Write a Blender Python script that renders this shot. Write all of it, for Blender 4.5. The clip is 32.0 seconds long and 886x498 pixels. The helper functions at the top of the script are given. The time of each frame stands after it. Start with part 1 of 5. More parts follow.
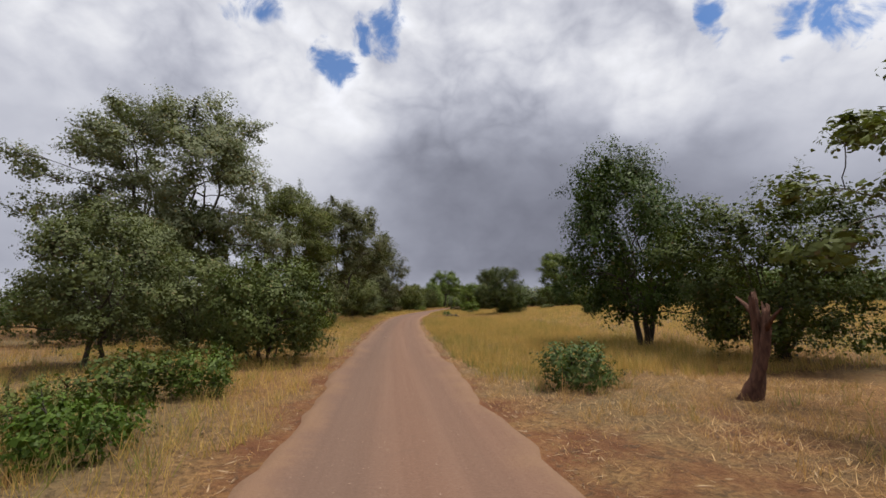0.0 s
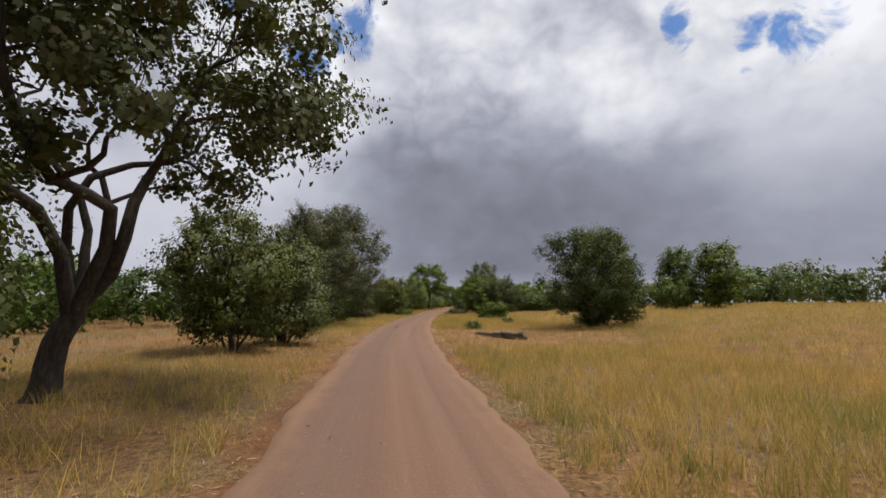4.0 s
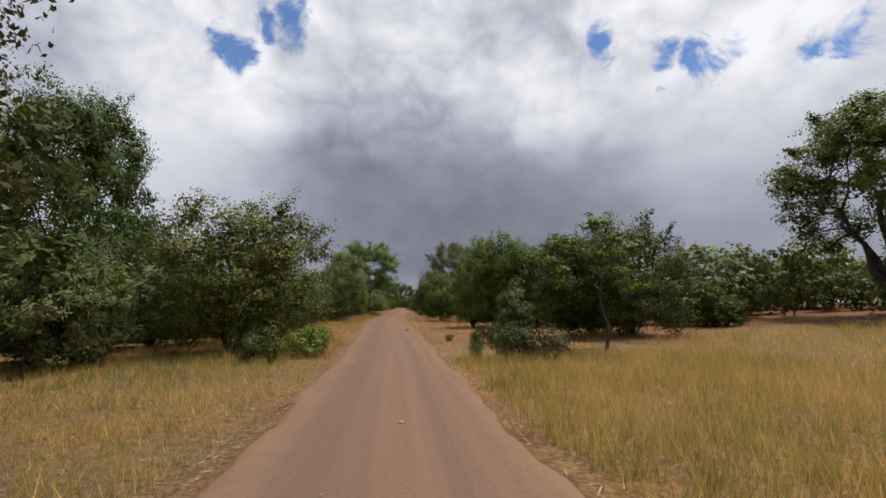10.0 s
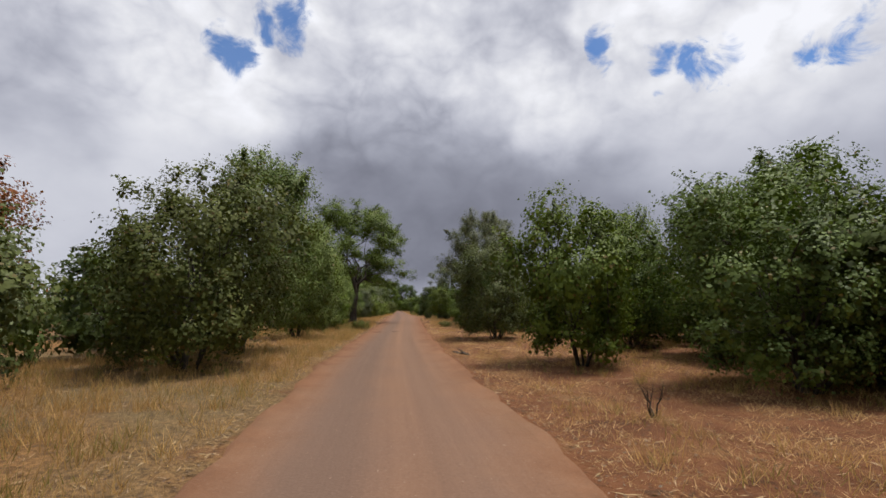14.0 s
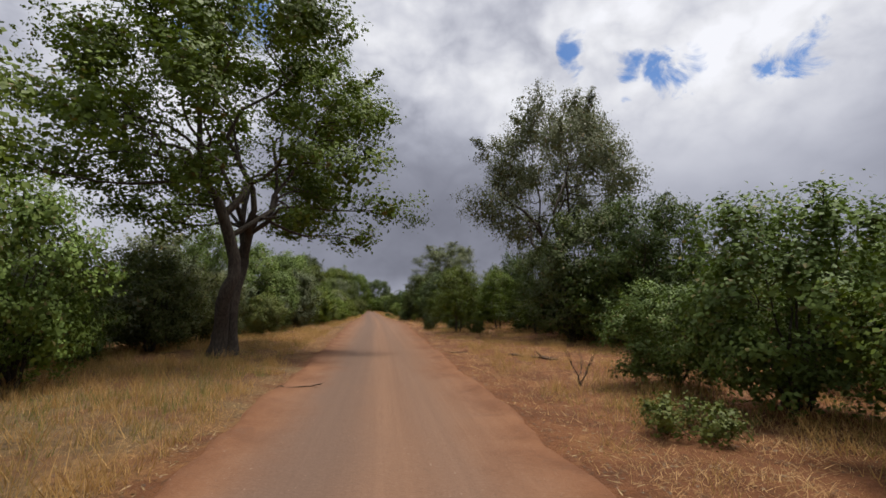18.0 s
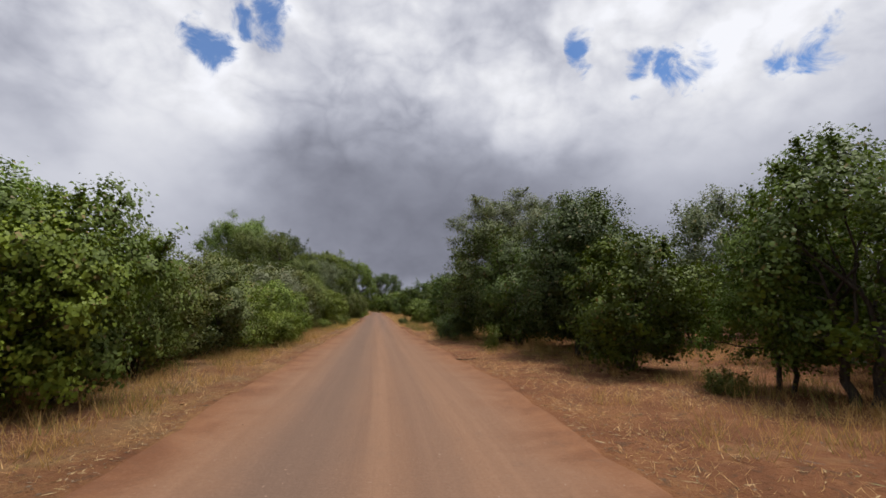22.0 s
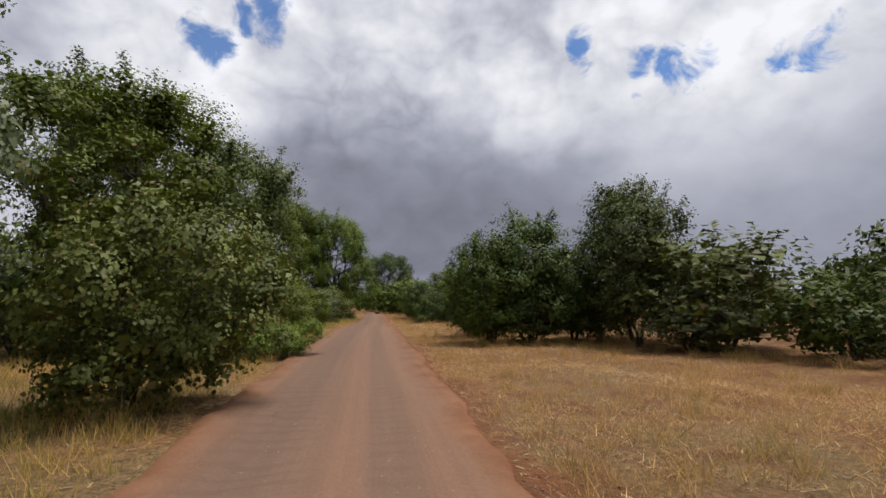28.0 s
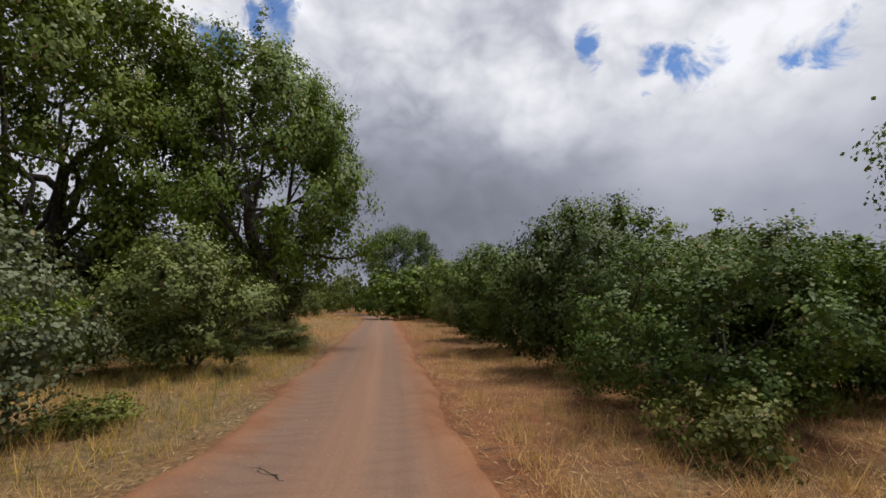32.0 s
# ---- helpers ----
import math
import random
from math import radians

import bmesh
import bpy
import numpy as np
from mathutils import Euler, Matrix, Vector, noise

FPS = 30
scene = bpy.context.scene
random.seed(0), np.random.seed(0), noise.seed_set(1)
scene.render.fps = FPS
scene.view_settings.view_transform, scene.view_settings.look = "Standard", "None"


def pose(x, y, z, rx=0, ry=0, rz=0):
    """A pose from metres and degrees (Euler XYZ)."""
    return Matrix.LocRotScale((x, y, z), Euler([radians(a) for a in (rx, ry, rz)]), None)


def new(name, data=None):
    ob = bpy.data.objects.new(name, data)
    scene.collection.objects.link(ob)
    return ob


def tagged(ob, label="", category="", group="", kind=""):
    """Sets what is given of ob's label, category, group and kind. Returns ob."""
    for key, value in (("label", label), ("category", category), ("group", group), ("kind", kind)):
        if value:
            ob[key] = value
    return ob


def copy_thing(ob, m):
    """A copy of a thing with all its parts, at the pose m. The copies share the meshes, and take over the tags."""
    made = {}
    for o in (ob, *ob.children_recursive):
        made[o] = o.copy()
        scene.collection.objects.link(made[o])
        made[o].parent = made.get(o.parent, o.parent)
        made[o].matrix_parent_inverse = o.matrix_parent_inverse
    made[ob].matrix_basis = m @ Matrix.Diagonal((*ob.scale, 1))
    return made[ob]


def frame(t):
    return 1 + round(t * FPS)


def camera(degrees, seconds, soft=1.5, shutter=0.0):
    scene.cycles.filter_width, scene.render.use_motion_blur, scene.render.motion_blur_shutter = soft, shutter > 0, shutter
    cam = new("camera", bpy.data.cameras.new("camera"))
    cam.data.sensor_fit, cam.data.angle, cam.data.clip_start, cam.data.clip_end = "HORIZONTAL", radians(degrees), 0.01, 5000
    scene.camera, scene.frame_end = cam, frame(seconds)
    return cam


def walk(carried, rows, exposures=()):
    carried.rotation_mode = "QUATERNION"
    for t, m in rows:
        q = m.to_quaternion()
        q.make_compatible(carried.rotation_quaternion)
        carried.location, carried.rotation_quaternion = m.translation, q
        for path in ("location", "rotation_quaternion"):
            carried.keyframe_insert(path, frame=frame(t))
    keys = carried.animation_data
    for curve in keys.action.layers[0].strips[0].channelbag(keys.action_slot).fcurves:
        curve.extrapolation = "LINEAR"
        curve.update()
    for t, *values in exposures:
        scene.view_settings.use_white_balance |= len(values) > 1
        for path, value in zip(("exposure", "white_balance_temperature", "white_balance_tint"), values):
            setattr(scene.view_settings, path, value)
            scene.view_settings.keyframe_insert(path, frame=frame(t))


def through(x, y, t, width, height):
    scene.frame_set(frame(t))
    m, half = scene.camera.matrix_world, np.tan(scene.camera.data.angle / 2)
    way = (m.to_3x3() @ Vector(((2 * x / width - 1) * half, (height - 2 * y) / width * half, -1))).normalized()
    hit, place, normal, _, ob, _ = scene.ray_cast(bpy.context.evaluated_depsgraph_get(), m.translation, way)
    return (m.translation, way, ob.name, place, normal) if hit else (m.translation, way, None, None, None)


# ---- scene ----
from mathutils import Matrix as Mx

# time, x, y, heading, pitch, roll of the camera, carried 1.7 m above the track
ROWS = [
    (0.0, 0.00, 0.00, 18.88, 6.77, -0.24), (0.5, -1.83, 3.72, 18.47, 6.78, -0.22), (1.0, -3.64, 7.46, 18.08, 6.78, -0.20),
    (1.5, -5.42, 11.22, 17.75, 6.79, -0.16), (2.0, -7.19, 15.00, 17.41, 6.80, -0.12), (2.5, -8.94, 18.79, 16.94, 6.80, -0.10),
    (3.0, -10.65, 22.61, 16.43, 6.80, -0.08), (3.5, -12.34, 26.45, 15.90, 6.82, -0.10), (4.0, -13.99, 30.31, 15.36, 6.84, -0.13),
    (4.5, -15.60, 34.19, 14.82, 6.86, -0.18), (5.0, -17.18, 38.10, 14.26, 6.87, -0.23), (5.5, -18.73, 42.03, 13.64, 6.89, -0.28),
    (6.0, -20.24, 45.99, 12.97, 6.91, -0.34), (6.5, -21.70, 49.97, 12.27, 6.92, -0.39), (7.0, -23.11, 53.98, 11.47, 6.93, -0.44),
    (7.5, -24.46, 58.03, 10.47, 6.96, -0.49), (8.0, -25.74, 62.11, 9.42, 6.99, -0.53), (8.5, -26.96, 66.22, 8.40, 7.00, -0.54),
    (9.0, -28.10, 70.38, 7.56, 6.99, -0.53), (9.5, -29.22, 74.56, 7.20, 6.97, -0.46), (10.0, -30.31, 78.77, 7.00, 6.96, -0.38),
    (10.5, -31.39, 82.99, 6.69, 6.99, -0.28), (11.0, -32.45, 87.21, 6.45, 7.05, -0.19), (11.5, -33.50, 91.44, 6.36, 7.12, -0.13),
    (12.0, -34.54, 95.67, 6.39, 7.19, -0.10), (12.5, -35.60, 99.89, 6.59, 7.24, -0.11), (13.0, -36.66, 104.09, 6.78, 7.28, -0.14),
    (13.5, -37.73, 108.27, 6.81, 7.30, -0.15), (14.0, -38.79, 112.43, 6.69, 7.32, -0.16), (14.5, -39.83, 116.61, 6.39, 7.34, -0.15),
    (15.0, -40.85, 120.80, 5.98, 7.36, -0.13), (15.5, -41.85, 125.01, 5.50, 7.39, -0.11), (16.0, -42.80, 129.25, 4.96, 7.41, -0.09),
    (16.5, -43.72, 133.52, 4.31, 7.41, -0.06), (17.0, -44.60, 137.85, 3.71, 7.40, -0.03), (17.5, -45.45, 142.21, 3.32, 7.35, -0.00),
    (18.0, -46.29, 146.62, 3.10, 7.29, 0.01), (18.5, -47.12, 151.07, 3.10, 7.25, 0.00), (19.0, -47.96, 155.54, 3.19, 7.22, -0.02),
    (19.5, -48.82, 160.04, 3.25, 7.21, -0.07), (20.0, -49.68, 164.57, 3.32, 7.22, -0.11), (20.5, -50.55, 169.11, 3.44, 7.23, -0.13),
    (21.0, -51.44, 173.67, 3.62, 7.23, -0.13), (21.5, -52.35, 178.23, 3.86, 7.24, -0.11), (22.0, -53.28, 182.79, 4.14, 7.25, -0.08),
    (22.5, -54.23, 187.35, 4.44, 7.27, -0.07), (23.0, -55.20, 191.87, 4.69, 7.27, -0.05), (23.5, -56.18, 196.36, 4.81, 7.25, -0.00),
    (24.0, -57.15, 200.83, 4.84, 7.22, 0.06), (24.5, -58.12, 205.28, 4.80, 7.19, 0.13), (25.0, -59.09, 209.71, 4.69, 7.15, 0.18),
    (25.5, -60.04, 214.14, 4.49, 7.12, 0.20), (26.0, -60.97, 218.56, 4.27, 7.09, 0.19), (26.5, -61.88, 222.97, 4.06, 7.06, 0.18),
    (27.0, -62.78, 227.39, 3.92, 7.02, 0.17), (27.5, -63.67, 231.80, 4.03, 6.98, 0.16), (28.0, -64.58, 236.21, 4.17, 6.95, 0.17),
    (28.5, -65.49, 240.61, 4.15, 6.92, 0.18), (29.0, -66.40, 245.02, 4.15, 6.89, 0.20), (29.5, -67.31, 249.42, 4.34, 6.89, 0.23),
    (30.0, -68.25, 253.81, 4.57, 6.89, 0.26), (30.5, -69.19, 258.20, 4.74, 6.88, 0.28), (31.0, -70.15, 262.58, 4.90, 6.87, 0.30),
    (31.5, -71.12, 266.96, 5.05, 6.87, 0.31), (32.0, -72.10, 271.34, 5.19, 6.87, 0.33),
]
EYE = 1.7
cam = camera(88.5, 32.0, soft=1.6)
walk(cam, [(t, pose(x, y, EYE, 0, 0, yaw) @ pose(0, 0, 0, 90 + pitch) @ pose(0, 0, 0, 0, 0, roll))
           for t, x, y, yaw, pitch, roll in ROWS],
     exposures=[(0.0, 0.0), (32.0, 0.0)])

# ---------------------------------------------------------------- light
SUN_EL, SUN_AZ = 75.0, -66.0    # the sun stands to the right of the track, behind thin cloud


class Net:
    """Small helper to wire nodes."""

    def __init__(self, tree):
        self.tree = tree
        tree.nodes.clear()

    def n(self, kind, **props):
        node = self.tree.nodes.new(kind)
        for k, v in props.items():
            setattr(node, k, v)
        return node

    def put(self, socket, value):
        if isinstance(value, bpy.types.NodeSocket):
            self.tree.links.new(value, socket)
        elif value is not None:
            if hasattr(socket.default_value, "__len__") and not hasattr(value, "__len__"):
                value = (value,) * len(socket.default_value)
            if hasattr(value, "__len__") and len(socket.default_value) == 4 and len(value) == 3:
                value = (*value, 1.0)
            socket.default_value = value

    def math(self, op, a, b=None, c=None, clamp=False):
        node = self.n("ShaderNodeMath", operation=op, use_clamp=clamp)
        for s, v in zip(node.inputs, (a, b, c)):
            self.put(s, v)
        return node.outputs[0]

    def vmath(self, op, a, b=None, out=0):
        node = self.n("ShaderNodeVectorMath", operation=op)
        self.put(node.inputs[0], a)
        if b is not None:
            self.put(node.inputs[3] if op == "SCALE" else node.inputs[1], b)
        return node.outputs[out]

    def mix(self, fac, a, b, blend="MIX"):
        node = self.n("ShaderNodeMix", data_type="RGBA", blend_type=blend)
        self.put(node.inputs[0], fac)
        self.put(node.inputs[6], a)
        self.put(node.inputs[7], b)
        return node.outputs[2]

    def noise(self, vec, scale, detail=4.0, rough=0.55, dist=0.0, out=0):
        node = self.n("ShaderNodeTexNoise")
        self.put(node.inputs["Vector"], vec)
        for k, v in (("Scale", scale), ("Detail", detail), ("Roughness", rough), ("Distortion", dist)):
            node.inputs[k].default_value = v
        return node.outputs[out]

    def ramp(self, fac, stops, interp="LINEAR"):
        node = self.n("ShaderNodeValToRGB")
        node.color_ramp.interpolation = interp
        el = node.color_ramp.elements
        while len(el) < len(stops):
            el.new(0.5)
        for e, (p, c) in zip(el, stops):
            e.position = p
            e.color = (c, c, c, 1) if not hasattr(c, "__len__") else (*c, 1)
        self.put(node.inputs[0], fac)
        return node.outputs[0]

    def smooth(self, x, lo, hi):
        node = self.n("ShaderNodeMapRange", interpolation_type="SMOOTHSTEP")
        for s, v in zip(node.inputs, (x, lo, hi, 0.0, 1.0)):
            self.put(s, v)
        return node.outputs[0]


def build_sky():
    world = bpy.data.worlds.new("sky")
    scene.world = world
    world.use_nodes = True
    w = Net(world.node_tree)
    d = w.n("ShaderNodeTexCoord").outputs["Generated"]
    xyz = w.n("ShaderNodeSeparateXYZ")
    w.put(xyz.inputs[0], d)
    z = w.math("MAXIMUM", xyz.outputs[2], 0.0)
    # the cloud sheet lies flat overhead, so it closes up towards the horizon
    flat = w.vmath("SCALE", d, w.math("DIVIDE", 1.0, w.math("ADD", z, 0.85)))
    # blue air seen through gaps in the sheet
    sky = w.n("ShaderNodeTexSky", sky_type="NISHITA", sun_disc=False)
    sky.sun_elevation, sky.sun_rotation = radians(SUN_EL), radians(-SUN_AZ)
    sky.altitude, sky.dust_density, sky.ozone_density = 400, 0.6, 1.5
    blue = w.mix(1.0, sky.outputs[0], (0.060, 0.094, 0.130), "MULTIPLY")
    level = w.ramp(z, [(0.0, 0.56), (0.03, 0.46), (0.07, 0.35), (0.2, 0.37), (0.30, 0.46), (0.38, 0.64), (0.47, 0.76), (0.7, 0.78), (1.0, 0.74)])
    # directions are bent by slow and quick swirls, so that the edges of the cloud masses curl
    slow = w.n("ShaderNodeTexNoise")
    w.put(slow.inputs["Vector"], flat)
    slow.inputs["Scale"].default_value, slow.inputs["Detail"].default_value = 3.6, 3.0
    quick = w.n("ShaderNodeTexNoise")
    w.put(quick.inputs["Vector"], flat)
    quick.inputs["Scale"].default_value, quick.inputs["Detail"].default_value, quick.inputs["Roughness"].default_value = 14.0, 5.0, 0.5
    bent = w.vmath("ADD", d, w.vmath("SCALE", w.vmath("SUBTRACT", slow.outputs["Color"], (0.5, 0.5, 0.5)), 0.30))
    bent = w.vmath("NORMALIZE", w.vmath("ADD", bent, w.vmath("SCALE", w.vmath("SUBTRACT", quick.outputs["Color"], (0.5, 0.5, 0.5)), 0.10)))
    near = w.vmath("NORMALIZE", w.vmath("ADD", d, w.vmath("SCALE", w.vmath("SUBTRACT", quick.outputs["Color"], (0.5, 0.5, 0.5)), 0.09)))

    def lobe(v, width, way=None):
        """1 in the direction v, falling to 0 at about width radians."""
        dot = w.vmath("DOT_PRODUCT", way or bent, tuple(Vector(v).normalized()), out=1)
        ang = w.math("ARCCOSINE", w.math("MINIMUM", dot, 0.99999))
        return w.smooth(ang, width, 0.0)

    # the rain-dark belly of the cloud ahead, thinner and paler cloud to its left, white heaps above it
    for v, width, gain in (((-0.75, 0.64, 0.20), 0.55, 0.26), ((-0.20, 0.95, 0.25), 0.50, -0.10), ((-0.34, 0.84, 0.42), 0.28, -0.16),
                           ((0.10, 0.92, 0.24), 0.55, -0.09), ((0.0, 0.88, 0.45), 0.22, -0.13), ((0.14, 0.91, 0.385), 0.13, 0.32),
                           ((-0.13, 0.83, 0.54), 0.26, 0.14), ((-0.74, 0.56, 0.42), 0.22, -0.30), ((-0.42, 0.80, 0.53), 0.28, 0.16),
                           ((0.45, 0.80, 0.40), 0.38, 0.24), ((0.62, 0.74, 0.30), 0.30, -0.06), ((-0.55, 0.76, 0.33), 0.22, 0.12)):
        level = w.math("MULTIPLY_ADD", lobe(v, width), gain, level)
    # sky behind the camera is dimmed, so plant sides facing it get less fill
    bright_way = Vector((0.06, 0.42, 0.90)).normalized()
    undimmed = w.smooth(w.vmath("DOT_PRODUCT", d, tuple(bright_way), out=1), -0.45, 0.42)
    level = w.math("MULTIPLY", level, w.math("MULTIPLY_ADD", undimmed, 0.5, 0.5))
    # rounded heaps with creases between them
    amp = w.smooth(z, 0.24, 0.50)
    for scale, gain in ((4.6, 1.35), (11.0, 0.85)):
        heap = w.math("ABSOLUTE", w.math("SUBTRACT", w.noise(flat, scale, 4, 0.45, 0.35), 0.5))
        level = w.math("MULTIPLY_ADD", w.math("SUBTRACT", heap, 0.095), w.math("MULTIPLY_ADD", amp, gain, 0.10), level)
    level = w.math("MULTIPLY_ADD", w.math("SUBTRACT", w.noise(flat, 19.0, 5, 0.55, 0.2), 0.5), w.math("MULTIPLY_ADD", amp, 0.34, 0.05), level)
    level = w.math("MINIMUM", w.math("MAXIMUM", level, 0.17), 0.93)
    tint = w.ramp(level, [(0.12, (0.90, 0.94, 1.20)), (0.4, (0.93, 0.965, 1.15)), (0.8, (0.99, 1.0, 1.06))])
    comb = w.n("ShaderNodeCombineXYZ")
    for s in comb.inputs:
        w.put(s, level)
    cloud = w.vmath("MULTIPLY", comb.outputs[0], tint)
    gaps = None
    for v, width in (((-0.377, 0.757, 0.533), 0.085), ((-0.42, 0.745, 0.52), 0.05), ((-0.476, 0.738, 0.478), 0.085), ((0.215, 0.842, 0.494), 0.06),
                     ((0.307, 0.837, 0.452), 0.055), ((0.365, 0.818, 0.446), 0.07), ((0.40, 0.806, 0.434), 0.07), ((0.321, 0.855, 0.407), 0.035),
                     ((0.520, 0.745, 0.406), 0.06), ((0.548, 0.730, 0.414), 0.07), ((-0.579, 0.619, 0.531), 0.08)):
        g = lobe(v, width, near)
        gaps = g if gaps is None else w.math("MAXIMUM", gaps, g)
    ragged = w.noise(flat, 17.0, 8, 0.62, 0.5)
    torn = w.math("MULTIPLY", w.math("SUBTRACT", ragged, 0.5), w.math("MULTIPLY", w.smooth(gaps, 0.0, 0.3), 3.4))
    gaps = w.smooth(w.math("ADD", torn, gaps), 0.40, 1.15)
    gaps = w.math("MULTIPLY", gaps, 0.92)
    out = w.mix(gaps, cloud, blue)
    bg = w.n("ShaderNodeBackground")
    w.put(bg.inputs[0], out)
    bg.inputs[1].default_value = 1.0
    w.put(w.n("ShaderNodeOutputWorld").inputs[0], bg.outputs[0])


build_sky()
sun = new("sun", bpy.data.lights.new("sun", "SUN"))
sun.data.energy, sun.data.angle, sun.data.color = 4.5, radians(14), (1.0, 0.95, 0.88)
sun.matrix_world = Mx.Rotation(radians(SUN_AZ), 4, "Z") @ Mx.Rotation(radians(-(90 - SUN_EL)), 4, "X")

# ---------------------------------------------------------------- materials


def material(name, build, rough=0.85):
    mat = bpy.data.materials.new(name)
    mat.use_nodes = True
    m = Net(mat.node_tree)
    bsdf = m.n("ShaderNodeBsdfPrincipled")
    bsdf.inputs["Roughness"].default_value = rough
    bsdf.inputs["Specular IOR Level"].default_value = 0.25
    out = m.n("ShaderNodeOutputMaterial")
    shader = build(m, bsdf)
    m.put(out.inputs[0], shader or bsdf.outputs[0])
    return mat


def bump(m, bsdf, height, strength, distance):
    b = m.n("ShaderNodeBump")
    b.inputs["Strength"].default_value, b.inputs["Distance"].default_value = strength, distance
    m.put(b.inputs["Height"], height)
    m.put(bsdf.inputs["Normal"], b.outputs[0])


def leaf_material(name, low, high, dry=(0.15, 0.12, 0.045), dry_share=0.03, through=0.14):
    def build(m, bsdf):
        geo = m.n("ShaderNodeNewGeometry")
        info = m.n("ShaderNodeObjectInfo")
        r = geo.outputs["Random Per Island"]
        pos = m.n("ShaderNodeTexCoord").outputs["Object"]
        clump = m.smooth(m.noise(pos, 1.1, 3, 0.6), 0.32, 0.68)
        tone = m.math("MULTIPLY_ADD", r, 0.35, m.math("MULTIPLY", clump, 0.65))
        col = m.mix(tone, low, high)
        col = m.mix(m.math("LESS_THAN", m.math("FRACT", m.math("MULTIPLY", r, 17.3)), dry_share), col, dry)
        hsv = m.n("ShaderNodeHueSaturation")
        m.put(hsv.inputs["Hue"], m.math("MULTIPLY_ADD", info.outputs["Random"], 0.03, 0.485))
        m.put(hsv.inputs["Saturation"], m.math("MULTIPLY_ADD", m.math("FRACT", m.math("MULTIPLY", info.outputs["Random"], 7.7)), 0.25, 0.85))
        m.put(hsv.inputs["Value"], m.math("MULTIPLY_ADD", m.math("FRACT", m.math("MULTIPLY", info.outputs["Random"], 3.1)), 0.5, 0.78))
        m.put(hsv.inputs["Color"], col)
        col = hsv.outputs[0]
        m.put(bsdf.inputs["Base Color"], col)
        bsdf.inputs["Roughness"].default_value = 0.55
        bsdf.inputs["Specular IOR Level"].default_value = 0.16
        tr = m.n("ShaderNodeBsdfTranslucent")
        m.put(tr.inputs[0], m.mix(1.0, col, (1.5, 1.55, 0.7), "MULTIPLY"))
        mix = m.n("ShaderNodeMixShader")
        mix.inputs[0].default_value = through
        m.put(mix.inputs[1], bsdf.outputs[0])
        m.put(mix.inputs[2], tr.outputs[0])
        return mix.outputs[0]
    return material(name, build)


# dark tones right, paler ones left: shade and haze put into leaf colour
LEAF = {
    "green": leaf_material("leaf_green", (0.042, 0.064, 0.011), (0.130, 0.172, 0.032)),
    "dark": leaf_material("leaf_dark_and_shade", (0.024, 0.039, 0.008), (0.092, 0.128, 0.024)),
    "olive": leaf_material("leaf_olive", (0.058, 0.074, 0.019), (0.140, 0.160, 0.045), dry_share=0.05),
    "grey": leaf_material("leaf_grey", (0.085, 0.102, 0.052), (0.160, 0.180, 0.100), dry_share=0.05),
    "bright": leaf_material("leaf_bright_and_haze", (0.066, 0.096, 0.015), (0.160, 0.208, 0.038)),
    "brown": leaf_material("leaf_brown", (0.08, 0.075, 0.035), (0.18, 0.14, 0.075), dry_share=0.35),
    "thorn": leaf_material("leaf_thorn_tree", (0.045, 0.054, 0.019), (0.105, 0.115, 0.045), dry_share=0.08),
    "red": leaf_material("leaf_red", (0.14, 0.05, 0.025), (0.22, 0.10, 0.05)),
}


def grass_material(name, low, high, green, green_share):
    def build(m, bsdf):
        geo = m.n("ShaderNodeNewGeometry")
        r = geo.outputs["Random Per Island"]
        col = m.mix(r, low, high)
        patch = m.noise(geo.outputs["Position"], 0.35, 3, 0.6)
        g = m.smooth(m.math("MULTIPLY_ADD", m.math("FRACT", m.math("MULTIPLY", r, 9.1)), 0.45, patch), 1.02 - green_share, 1.2 - green_share)
        col = m.mix(g, col, green)
        m.put(bsdf.inputs["Base Color"], col)
        bsdf.inputs["Roughness"].default_value = 0.7
        tr = m.n("ShaderNodeBsdfTranslucent")
        m.put(tr.inputs[0], col)
        mix = m.n("ShaderNodeMixShader")
        mix.inputs[0].default_value = 0.45
        m.put(mix.inputs[1], bsdf.outputs[0])
        m.put(mix.inputs[2], tr.outputs[0])
        return mix.outputs[0]
    return material(name, build)


STRAW = grass_material("dry_grass_straw", (0.37, 0.215, 0.075), (0.66, 0.435, 0.175), (0.24, 0.20, 0.055), 0.24)
GREENISH = grass_material("half_green_grass", (0.42, 0.275, 0.075), (0.74, 0.51, 0.175), (0.27, 0.26, 0.06), 0.29)
FRESH = grass_material("fresh_green_grass", (0.13, 0.155, 0.036), (0.27, 0.28, 0.08), (0.34, 0.26, 0.10), 0.24)


def bark_build(tone):
    def build(m, bsdf):
        pos = m.n("ShaderNodeTexCoord").outputs["Object"]
        mp = m.n("ShaderNodeMapping")
        mp.inputs["Scale"].default_value = (9, 9, 2.2)
        m.put(mp.inputs[0], pos)
        n = m.noise(mp.outputs[0], 2.2, 7, 0.65, 0.4)
        spot = m.noise(pos, 1.3, 3)
        col = m.mix(m.smooth(n, 0.35, 0.68), tuple(c * 0.45 for c in tone), tone)
        col = m.mix(m.math("MULTIPLY", m.smooth(spot, 0.5, 0.75), 0.5), col, tuple(c * 1.5 for c in tone))
        m.put(bsdf.inputs["Base Color"], col)
        bump(m, bsdf, n, 0.9, 0.03)
    return build


